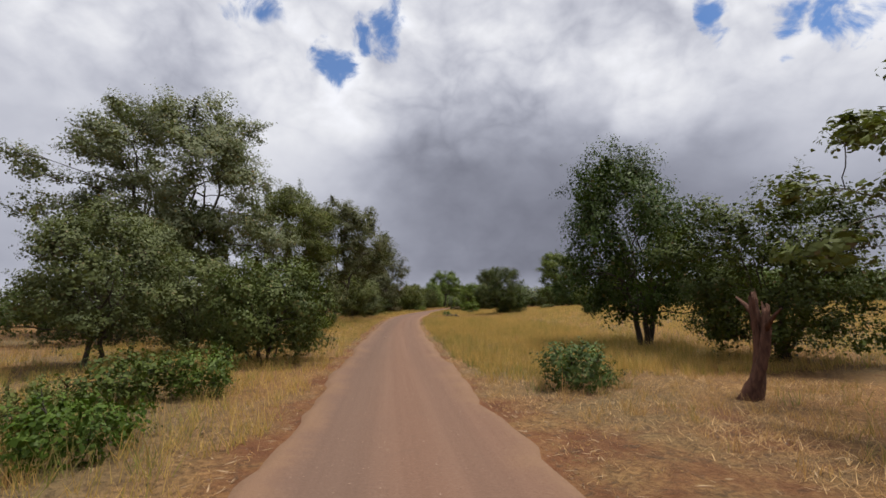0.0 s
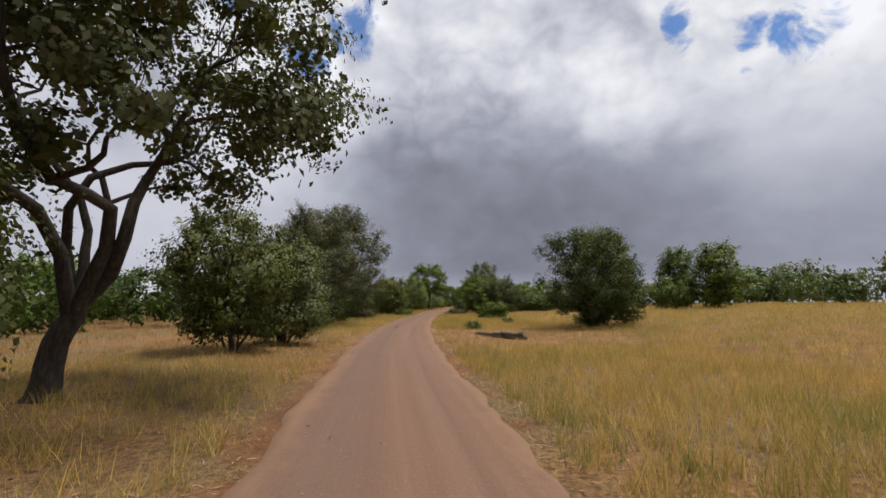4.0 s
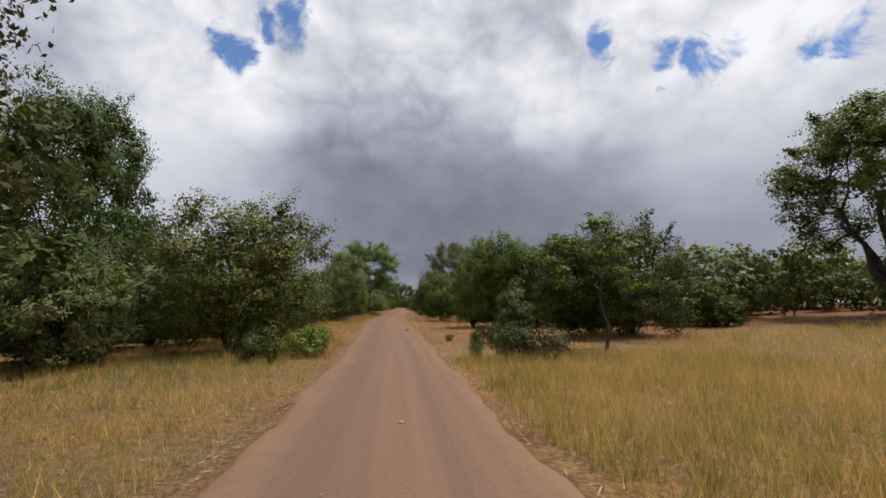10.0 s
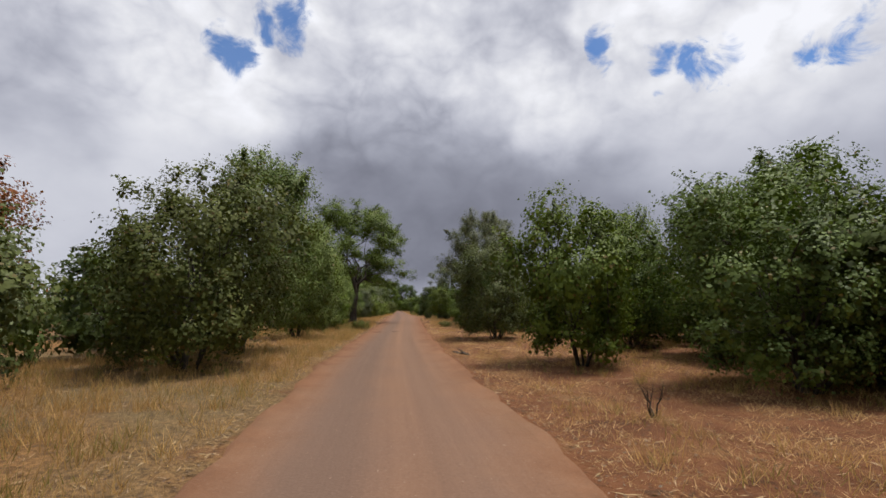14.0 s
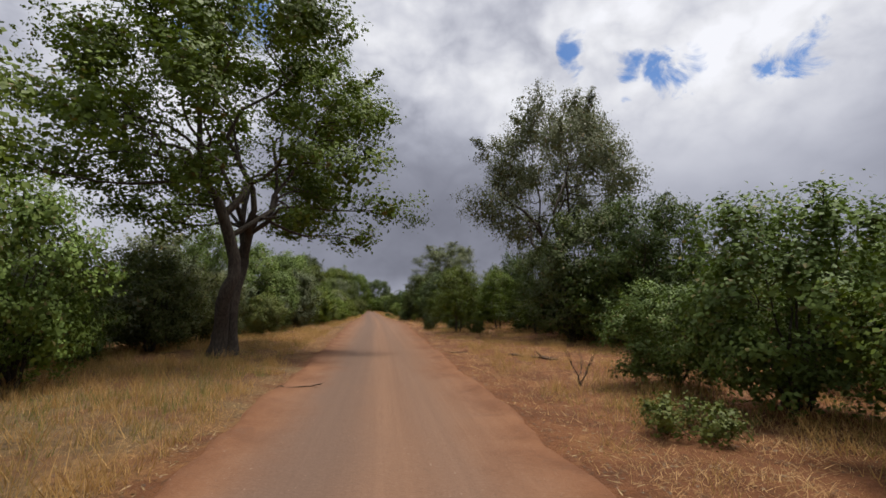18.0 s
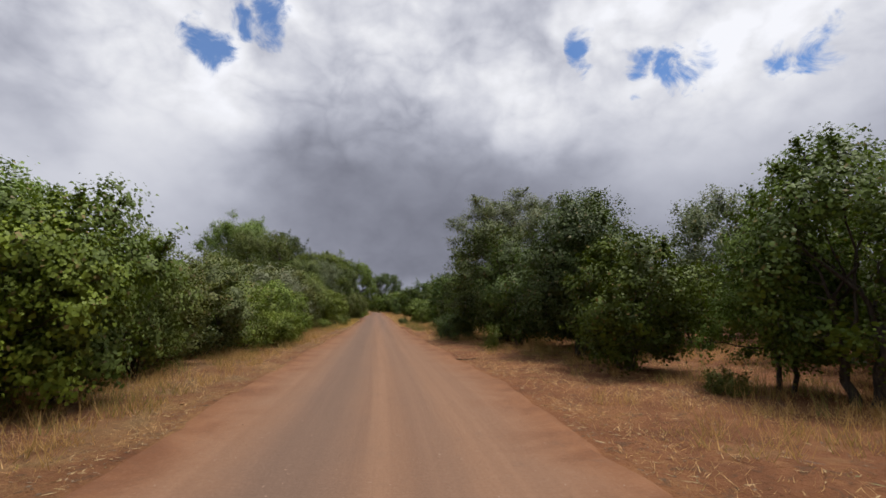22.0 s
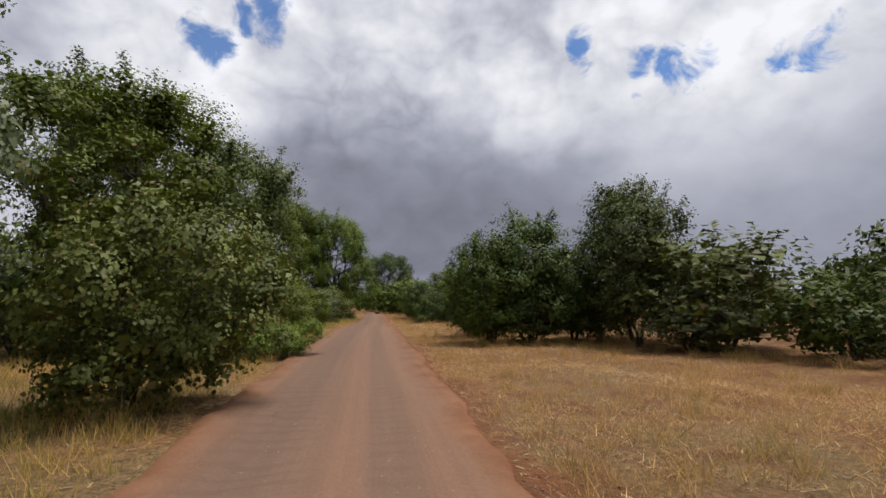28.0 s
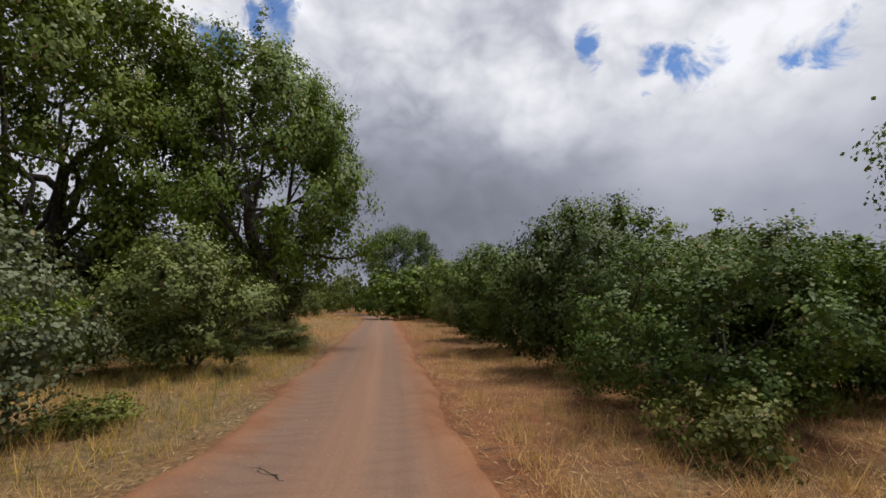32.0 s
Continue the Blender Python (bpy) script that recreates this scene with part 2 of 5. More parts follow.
BARK = material("dark_grey_bark", bark_build((0.085, 0.070, 0.056)), 0.9)
REDWOOD = material("reddish_dead_wood", bark_build((0.13, 0.062, 0.04)), 0.9)
DEADWOOD = material("weathered_dead_wood", bark_build((0.15, 0.100, 0.066)), 0.9)
GREYWOOD = material("grey_weathered_log", bark_build((0.135, 0.108, 0.086)), 0.9)


def road_build(m, bsdf):
    uv = m.n("ShaderNodeUVMap", uv_map="lane").outputs[0]          # metres across, metres along
    pos = m.n("ShaderNodeNewGeometry").outputs["Position"]
    split = m.n("ShaderNodeSeparateXYZ")
    m.put(split.inputs[0], uv)
    streak_uv = m.vmath("MULTIPLY", uv, (2.6, 0.03, 1.0))
    streak = m.noise(streak_uv, 1.3, 6, 0.6, 0.0)
    fine = m.noise(pos, 26, 6, 0.65)
    blotch = m.noise(pos, 0.5, 5, 0.6, 0.4)
    # the first stretch is greyer gravel, later on red sand lies on it
    sandy = m.smooth(m.math("MULTIPLY_ADD", m.math("SUBTRACT", blotch, 0.5), 90.0, split.outputs[1]), 85.0, 150.0)
    late = m.smooth(split.outputs[1], 245.0, 215.0)
    sandy = m.math("MULTIPLY", sandy, m.math("MULTIPLY_ADD", late, 0.75, 0.25))
    firm = m.mix(m.smooth(streak, 0.25, 0.75), (0.143, 0.079, 0.052), (0.182, 0.104, 0.069))
    sand = m.mix(m.smooth(streak, 0.25, 0.75), (0.158, 0.086, 0.052), (0.204, 0.113, 0.068))
    # wheels press two greyer bands into the sand
    worn = m.math("MULTIPLY_ADD", m.math("SUBTRACT", blotch, 0.5), 0.5, split.outputs[0])
    left = m.smooth(m.math("ABSOLUTE", m.math("ADD", worn, 0.8)), 0.95, 0.1)
    right = m.smooth(m.math("ABSOLUTE", m.math("SUBTRACT", worn, 0.72)), 0.45, 0.1)
    rut = m.math("MAXIMUM", left, m.math("MULTIPLY", right, m.math("MULTIPLY_ADD", late, -0.4, 0.75)))
    firm = m.mix(m.math("MULTIPLY", sandy, 0.7), firm, (0.130, 0.080, 0.058))
    col = m.mix(m.math("MULTIPLY", sandy, m.math("MULTIPLY_ADD", rut, -0.45, 0.9)), firm, sand)
    col = m.mix(m.math("MULTIPLY", rut, 0.48), col, (0.100, 0.068, 0.052))
    # towards its edges the track passes into the soil of the verge, more widely where it is sandy
    rim = m.n("ShaderNodeAttribute", attribute_name="rim").outputs["Fac"]
    mid = m.noise(pos, 0.9, 6, 0.65, 0.5)
    soil = m.mix(m.smooth(mid, 0.3, 0.7), (0.120, 0.048, 0.021), (0.205, 0.090, 0.040))
    rim = m.math("MULTIPLY_ADD", m.math("SUBTRACT", mid, 0.5), 1.1, m.math("MULTIPLY_ADD", m.math("SUBTRACT", blotch, 0.5), 0.8, rim))
    edge = m.smooth(rim, m.math("MULTIPLY_ADD", sandy, 0.8, 0.65), 0.0)
    soil = m.mix(m.math("MAXIMUM", sandy, m.math("SUBTRACT", 1.0, late)), (0.192, 0.112, 0.066), soil)
    col = m.mix(edge, col, soil)
    grit = m.smooth(fine, 0.52, 0.72)
    col = m.mix(m.math("MULTIPLY", m.smooth(m.noise(pos, 2.6, 6, 0.7, 0.6), 0.55, 0.75), 0.35), col, (0.118, 0.074, 0.052))
    col = m.mix(m.math("MULTIPLY", grit, 0.28), col, (0.24, 0.165, 0.118))
    col = m.mix(m.math("MULTIPLY", m.smooth(fine, 0.48, 0.3), 0.35), col, (0.095, 0.062, 0.044))
    # washboard ripples and wheel grooves
    rip = m.n("ShaderNodeTexWave", bands_direction="Y")
    m.put(rip.inputs["Vector"], uv)
    rip.inputs["Scale"].default_value, rip.inputs["Distortion"].default_value, rip.inputs["Detail"].default_value = 0.8, 9.0, 4.0
    col = m.mix(m.math("MULTIPLY", m.math("MULTIPLY", m.math("MULTIPLY", rut, 0.24), m.smooth(rip.outputs["Fac"], 0.55, 0.9)), m.smooth(split.outputs[1], 190.0, 240.0)), col, (0.075, 0.048, 0.036))
    m.put(bsdf.inputs["Base Color"], col)
    high = m.math("MULTIPLY_ADD", fine, 0.35, m.math("MULTIPLY_ADD", streak, 0.5, m.math("MULTIPLY", m.math("MULTIPLY", rip.outputs["Fac"], rut), 0.04)))
    bump(m, bsdf, high, 0.8, 0.04)


ROAD = material("red_dirt_road", road_build, 0.95)


def ground_build(m, bsdf):
    pos = m.n("ShaderNodeNewGeometry").outputs["Position"]
    straw = m.n("ShaderNodeAttribute", attribute_name="straw").outputs["Fac"]
    big = m.noise(pos, 0.16, 4, 0.6, 0.5)
    mid = m.noise(pos, 0.9, 6, 0.65, 0.5)
    fine = m.noise(pos, 14, 6, 0.7)
    clump = m.noise(pos, 4.5, 5, 0.7, 0.8)
    soil = m.mix(m.smooth(mid, 0.3, 0.7), (0.120, 0.046, 0.019), (0.210, 0.086, 0.035))
    litter = m.mix(m.smooth(fine, 0.35, 0.65), (0.105, 0.052, 0.019), (0.30, 0.162, 0.060))
    dull = m.mix(m.smooth(fine, 0.35, 0.65), (0.085, 0.058, 0.027), (0.215, 0.145, 0.066))
    cover = m.smooth(m.math("MULTIPLY_ADD", m.math("SUBTRACT", mid, 0.5), 1.3, straw), 0.25, 0.75)
    grass = m.mix(m.smooth(big, 0.38, 0.62), litter, dull)
    col = m.mix(cover, soil, grass)
    # small shadows and highlights of the straw clumps, painted into the ground colour
    col = m.mix(m.math("MULTIPLY", m.smooth(clump, 0.53, 0.68), 0.7), col, (0.060, 0.036, 0.020))
    col = m.mix(m.math("MULTIPLY", m.smooth(clump, 0.44, 0.30), 0.5), col, (0.30, 0.160, 0.068))
    m.put(bsdf.inputs["Base Color"], col)
    bump(m, bsdf, m.math("MULTIPLY_ADD", fine, 0.6, m.math("ADD", mid, clump)), 1.0, 0.09)


GROUND = material("red_soil_with_straw", ground_build, 0.95)


def stone_build(m, bsdf):
    pos = m.n("ShaderNodeTexCoord").outputs["Object"]
    n = m.noise(pos, 6, 6, 0.6)
    m.put(bsdf.inputs["Base Color"], m.mix(n, (0.18, 0.115, 0.08), (0.34, 0.235, 0.175)))
    bump(m, bsdf, n, 0.6, 0.02)


STONE = material("pale_brown_stone", stone_build, 0.9)


LITTER_MAT = leaf_material("fallen_leaves", (0.075, 0.045, 0.025), (0.24, 0.16, 0.09), through=0.05)
TWIG = leaf_material("dry_twigs", (0.05, 0.032, 0.02), (0.17, 0.12, 0.08), through=0.0)
DEAD_GRASS = leaf_material("flattened_dead_grass", (0.24, 0.16, 0.08), (0.44, 0.32, 0.17), through=0.1)


def dung_build(m, bsdf):
    n = m.noise(m.n("ShaderNodeTexCoord").outputs["Object"], 14, 6, 0.7)
    m.put(bsdf.inputs["Base Color"], m.mix(n, (0.035, 0.018, 0.01), (0.13, 0.07, 0.035)))
    bump(m, bsdf, n, 1.0, 0.02)


DUNG = material("dark_dung", dung_build, 0.95)

# ---------------------------------------------------------------- the line of the track
HEAD_S = np.arange(0, 371, 10.0)
HEADING = [26.4, 25.4, 24.6, 23.3, 22.0, 20.5, 18.7, 16.3, 14.7, 14.1, 13.9, 14.3, 14.2, 13.3, 12.0, 10.8, 10.6, 10.8, 11.1, 11.6, 12.2, 12.4, 12.2, 11.7, 11.5, 11.7, 11.9, 12.3, 12.6, 12.7, 12.8, 12.8, 13.0, 14.0, 20.0, 30.0, 40.0, 45.0]
LINE_S = np.arange(-60.0, 460.0, 1.0)
_h = np.radians(np.interp(LINE_S, HEAD_S, HEADING))
_step = (_h[1:] + _h[:-1]) / 2
LINE_X = np.concatenate([[0], np.cumsum(-np.sin(_step))])
LINE_Y = np.concatenate([[0], np.cumsum(np.cos(_step))])
LINE_X, LINE_Y = LINE_X - LINE_X[60], LINE_Y - LINE_Y[60]


def along(s, u):
    """World x, y at s metres along the track and u metres to its right."""
    h = np.interp(s, LINE_S, _h)
    return (np.interp(s, LINE_S, LINE_X) + u * np.cos(h), np.interp(s, LINE_S, LINE_Y) + u * np.sin(h))


def from_world(x, y):
    """s, u of world points near the track."""
    x, y = np.atleast_1d(x), np.atleast_1d(y)
    s, u = np.empty(len(x)), np.empty(len(x))
    for a in range(0, len(x), 20000):
        xx, yy = x[a:a + 20000], y[a:a + 20000]
        i = np.argmin((xx[:, None] - LINE_X[None, ::4]) ** 2 + (yy[:, None] - LINE_Y[None, ::4]) ** 2, axis=1) * 4
        dx, dy = xx - LINE_X[i], yy - LINE_Y[i]
        s[a:a + 20000] = LINE_S[i] - np.sin(_h[i]) * dx + np.cos(_h[i]) * dy
        u[a:a + 20000] = np.cos(_h[i]) * dx + np.sin(_h[i]) * dy
    return s, u


EDGE_S = [-60, 0, 30, 50, 67, 85, 100, 115, 130, 150, 170, 187, 200, 210, 222, 232, 248, 264, 278, 289, 330, 460]
EDGE_L = [1.35, 1.35, 1.4, 1.75, 1.75, 1.85, 1.6, 1.75, 2.1, 2.1, 2.35, 2.8, 3.0, 2.8, 2.4, 2.3, 2.4, 3.1, 3.0, 2.0, 1.8, 1.8]
EDGE_R = [1.85, 1.85, 1.85, 1.85, 2.05, 1.8, 1.9, 2.1, 2.3, 2.3, 2.3, 2.5, 3.0, 2.7, 2.2, 1.8, 1.6, 1.45, 1.3, 1.2, 1.5, 1.6]


def wob(s, k):
    """Slow unevenness along the track, about -1 to 1."""
    return (np.sin(s * 0.83 + k) + 0.7 * np.sin(s * 1.9 + 2.1 * k) + 0.5 * np.sin(s * 4.3 + 3.7 * k) + 0.35 * np.sin(s * 9.1 + k * 5)) / 2.2


def edges(s):
    return (-np.interp(s, EDGE_S, EDGE_L) + 0.13 * wob(s, 1.0), np.interp(s, EDGE_S, EDGE_R) + 0.13 * wob(s, 4.0))


def lump(x, y, scale, k=0.0):
    x, y = x * scale, y * scale
    return (np.sin(x + 1.3 * np.sin(y * 0.7 + k)) * np.cos(y * 1.1 + np.sin(x * 0.9 + k)) + 0.5 * np.sin(2.3 * x + 1.7 * y + k)) / 1.5


def ground_z(x, y, s, u):
    a = np.abs(u)
    rough = 0.05 * lump(x, y, 0.9) + 0.03 * lump(x, y, 2.3, 2.0)
    fade = np.clip((a - 2.6) / 2.0, 0, 1)
    rise = np.where(u > 0, 0.042 * np.clip(a - 9, 0, 36), 0.0)
    return -0.05 + fade * (rough + 0.05) + rise


def mesh_of(name, verts, faces, mats, smooth=True):
    me = bpy.data.meshes.new(name)
    me.from_pydata(verts if isinstance(verts, list) else verts.tolist(), [], faces if isinstance(faces, list) else faces.tolist())
    for mt in mats if isinstance(mats, (list, tuple)) else [mats]:
        me.materials.append(mt)
    if smooth:
        me.polygons.foreach_set("use_smooth", [True] * len(me.polygons))
    me.update()
    return me


def grid_faces(nr, nc):
    i = np.arange(nr * nc).reshape(nr, nc)
    return np.stack([i[:-1, :-1].ravel(), i[:-1, 1:].ravel(), i[1:, 1:].ravel(), i[1:, :-1].ravel()], 1)


def straw_cover(s, u):
    """How much dry grass and litter hides the red soil: 0 to 1."""
    a = np.abs(u)
    right = np.interp(s, [-60, 5, 12, 40, 48, 95, 112, 125, 150, 158, 235, 250, 262, 290, 460],
                      [0.55, 0.55, 0.85, 0.95, 0.6, 0.95, 0.40, 0.30, 0.30, 0.25, 0.30, 0.60, 0.50, 0.46, 0.6])
    left = np.interp(s, [-60, 0, 20, 46, 60, 115, 140, 160, 180, 225, 240, 460],
                     [0.9, 0.9, 0.9, 0.75, 0.85, 0.9, 0.75, 0.6, 0.5, 0.46, 0.8, 0.7])
    return np.where(u > 0, right, left) * np.clip((a - 1.3) / 0.8, 0.4, 1)


def build_ground():
    near = np.arange(-130, 61, 1.0)
    xs = np.concatenate([[-3000, -1500, -800, -450, -300, -220, -175, -150], near, [75, 95, 125, 170, 240, 350, 600, 1200, 3000]])
    neary = np.arange(-24, 341, 1.0)
    ys = np.concatenate([[-3000, -1200, -500, -200, -90, -45], neary, [350, 365, 390, 430, 500, 650, 1000, 2000, 3500]])
    gx, gy = np.meshgrid(xs, ys)
    s, u = from_world(gx.ravel(), gy.ravel())
    z = ground_z(gx.ravel(), gy.ravel(), s, u)
    me = mesh_of("ground", np.stack([gx.ravel(), gy.ravel(), z], 1), grid_faces(len(ys), len(xs)), GROUND)
    at = me.attributes.new("straw", "FLOAT", "POINT")
    at.data.foreach_set("value", straw_cover(s, u).astype(np.float32))
    tagged(new("ground", me), "red sandy soil patchily covered with dry straw grass litter", "ground", kind="structure")


build_ground()


def build_road():
    s = np.arange(-40, 430, 0.4)
    lo, hi = edges(s)
    f = np.linspace(0, 1, 23)
    u = lo[:, None] + (hi - lo)[:, None] * f[None]
    ss = np.repeat(s[:, None], len(f), 1)
    x, y = along(ss, u)
    c = ((np.interp(s, EDGE_S, EDGE_R) - np.interp(s, EDGE_S, EDGE_L)) / 2)[:, None]
    side = np.minimum(f, 1 - f)[None] * (hi - lo)[:, None]
    rut = sum(np.exp(-((u - c - o - 0.1 * wob(ss * 0.2, o)) / 0.22) ** 2) for o in (-0.8, 0.72))
    berm = np.exp(-((side - 0.22) / 0.16) ** 2) * (0.035 + 0.02 * wob(ss * 1.3, 2.0))
    z = 0.012 - 0.022 * rut + berm + 0.008 * wob(ss * 1.1 + u * 2.0, 0.4) - 0.13 * np.clip(1 - side / 0.2, 0, 1)
    me = mesh_of("road", np.stack([x.ravel(), y.ravel(), z.ravel()], 1), grid_faces(len(s), len(f)), ROAD)
    at = me.attributes.new("rim", "FLOAT", "POINT")
    at.data.foreach_set("value", np.broadcast_to(side, u.shape).ravel().astype(np.float32))
    uv = me.uv_layers.new(name="lane")
    vi = np.empty(len(me.loops), int)
    me.loops.foreach_get("vertex_index", vi)
    flat = np.stack([(u - c).ravel()[vi], ss.ravel()[vi]], 1)
    uv.data.foreach_set("uv", flat.ravel().astype(np.float32))
    tagged(new("road", me), "reddish brown dirt track with faint wheel ruts and sandy edges", "dirt road", kind="structure")


build_road()

# ---------------------------------------------------------------- plants


def tube(verts, faces, pts, radii, sides):
    """Append a tapered tube along the points."""
    start = len(verts)
    for i, p in enumerate(pts):
        d = (pts[min(i + 1, len(pts) - 1)] - pts[max(i - 1, 0)])
        d = d / (np.linalg.norm(d) + 1e-9)
        a = np.cross(d, (0.31, 0.95, 0.05))
        a /= np.linalg.norm(a) + 1e-9
        b = np.cross(d, a)
        for k in range(sides):
            w = 2 * math.pi * k / sides
            verts.append(tuple(p + radii[i] * (math.cos(w) * a + math.sin(w) * b)))
    for i in range(len(pts) - 1):
        for k in range(sides):
            k2 = (k + 1) % sides
            q = start + i * sides
            faces.append((q + k, q + k2, q + sides + k2, q + sides + k))
    return start


def bough(rng, a, b, bend, n=6, wander=0.06):
    """A crooked line from a to b that first climbs by bend."""
    t = np.linspace(0, 1, n)[:, None]
    mid = a + (b - a) * 0.45 + np.array([0, 0, bend])
    p = (1 - t) ** 2 * a + 2 * t * (1 - t) * mid + t ** 2 * b
    L = np.linalg.norm(b - a)
    j = rng.normal(0, wander * L * 1.6, (n, 3))
    j[0] = j[-1] = 0
    for _ in range(2):
        j[1:-1] = (j[:-2] + 2 * j[1:-1] + j[2:]) / 4
    return p + j


def leaves_mesh(name, rng, centre, face, length, width, mat, corners=4):
    """One pointed leaf at every centre, turned towards face, with four corners or, farther off, three."""
    n = len(centre)
    out = face / (np.linalg.norm(face, axis=1)[:, None] + 1e-9)
    nor = out + rng.normal(0, 0.42, (n, 3))
    nor /= np.linalg.norm(nor, axis=1)[:, None] + 1e-9
    a = rng.normal(0, 1, (n, 3)) + np.array([0, 0, -0.25])
    a -= nor * (a * nor).sum(1)[:, None] * 0.9
    a /= np.linalg.norm(a, axis=1)[:, None] + 1e-9
    b = np.cross(nor, a)
    k = rng.uniform(0.65, 1.35, (n, 1))
    L, Wd = length[:, None] * k, width[:, None] * k
    v = np.empty((n, 4, 3))
    v[:, 0] = centre - a * L / 2
    v[:, 3] = centre + b * Wd / 2 + a * L * 0.08 + nor * Wd * 0.12
    v[:, 2] = centre + a * L / 2
    v[:, 1] = centre - b * Wd / 2 + a * L * 0.08 + nor * Wd * 0.12
    if corners == 3:
        v = v[:, [0, 1, 3]]
        v[:, 0] -= a * L * 0.25
    c = corners
    me = bpy.data.meshes.new(name)
    me.vertices.add(n * c)
    me.vertices.foreach_set("co", v.ravel().astype(np.float32))
    me.loops.add(n * c)
    me.loops.foreach_set("vertex_index", np.arange(n * c).astype(np.int32))
    me.polygons.add(n)
    me.polygons.foreach_set("loop_start", (np.arange(n) * c).astype(np.int32))
    me.materials.append(mat)
    me.update(calc_edges=True)
    # shading normals are bent outwards, so each clump gets a lit top and dark underside
    soft = out * 0.75 + nor * 0.45
    soft /= np.linalg.norm(soft, axis=1)[:, None] + 1e-9
    at = me.attributes.new("custom_normal", "FLOAT_VECTOR", "POINT")
    at.data.foreach_set("vector", np.repeat(soft, c, 0).ravel().astype(np.float32))
    return me


# height, radius, stems, share of clear stem, leaf clusters and their radius, leaves and their size, stem radius, droop, looseness of the sprays, shoots
KINDS = {
    "bush": dict(h=4.0, r=2.1, stems=8, clear=0.05, lobes=54, lobe=0.60, leaves=17000, ll=0.076, lw=0.066, trunk=0.045, shoots=16),
    "thicket": dict(h=5.5, r=3.0, stems=9, clear=0.06, lobes=80, lobe=0.72, leaves=27000, ll=0.079, lw=0.068, trunk=0.055, shoots=22),
    "tree": dict(h=6.0, r=2.5, stems=2, clear=0.11, fork=0.24, lobes=52, lobe=0.74, leaves=18000, ll=0.080, lw=0.070, trunk=0.11, shoots=14),
    "spreading": dict(h=7.2, r=3.6, stems=3, clear=0.10, fork=0.22, lobes=88, lobe=0.84, leaves=34000, ll=0.084, lw=0.073, trunk=0.13, shoots=20),
    "tall": dict(h=11.0, r=4.6, stems=1, clear=0.30, fork=0.19, lobes=62, lobe=0.98, leaves=34000, ll=0.115, lw=0.085, trunk=0.28, shoots=16),
    "open": dict(h=11.0, r=4.6, stems=1, clear=0.30, fork=0.34, lobes=70, lobe=0.9, leaves=44000, ll=0.09, lw=0.06, trunk=0.24, shoots=16),
    "veteran": dict(h=15.0, r=5.8, stems=2, clear=0.27, fork=0.34, lobes=78, lobe=1.15, leaves=56000, ll=0.115, lw=0.085, trunk=0.27, shoots=18),
    "acacia": dict(h=12.5, r=7.2, stems=2, clear=0.10, fork=0.16, lobes=110, lobe=1.15, leaves=52000, ll=0.135, lw=0.07, trunk=0.36, reach=(0.35, 0.6), rise=(0.34, 0.72), shoots=18),
    "giant": dict(h=13.5, r=6.6, stems=3, clear=0.16, fork=0.28, lobes=100, lobe=1.3, leaves=52000, ll=0.14, lw=0.105, trunk=0.32, shoots=22),
    "low": dict(h=1.1, r=0.9, stems=6, clear=0.0, lobes=20, lobe=0.30, leaves=2400, ll=0.062, lw=0.043, trunk=0.012, shoots=10),
    "mid": dict(h=4.5, r=2.3, stems=5, clear=0.03, lobes=38, lobe=0.72, leaves=9500, ll=0.118, lw=0.10, trunk=0.06, shoots=12),
    "wood": dict(h=4.5, r=2.4, stems=4, clear=0.03, lobes=26, lobe=0.82, leaves=2700, ll=0.20, lw=0.16, trunk=0.07, shoots=8),
    "far": dict(h=5.0, r=3.0, stems=2, clear=0.02, lobes=20, lobe=1.0, leaves=1200, ll=0.34, lw=0.26, trunk=0.10, shoots=5),
    "sapling": dict(h=4.5, r=1.5, stems=1, clear=0.42, fork=0.5, lobes=12, lobe=0.34, leaves=2400, ll=0.075, lw=0.055, trunk=0.05, shoots=4),
}
VARIANTS = {"bush": 6, "thicket": 4, "tree": 5, "spreading": 3, "tall": 4, "open": 2, "veteran": 1, "acacia": 2, "giant": 3, "low": 4, "mid": 5, "wood": 4, "far": 4, "sapling": 1}
# the shapes of a kind run from squat to slender
SLENDER = {6: (0.62, 0.78, 0.92, 1.06, 1.25, 1.5), 5: (0.68, 0.85, 1.0, 1.2, 1.5), 4: (0.75, 0.92, 1.1, 1.3), 3: (0.82, 1.0, 1.2), 2: (0.9, 1.1), 1: (1.0,)}
BIG = ("tall", "open", "giant", "acacia", "veteran")
SHRUBBY = ("bush", "thicket", "low", "mid", "wood", "far")
PROTO = {}


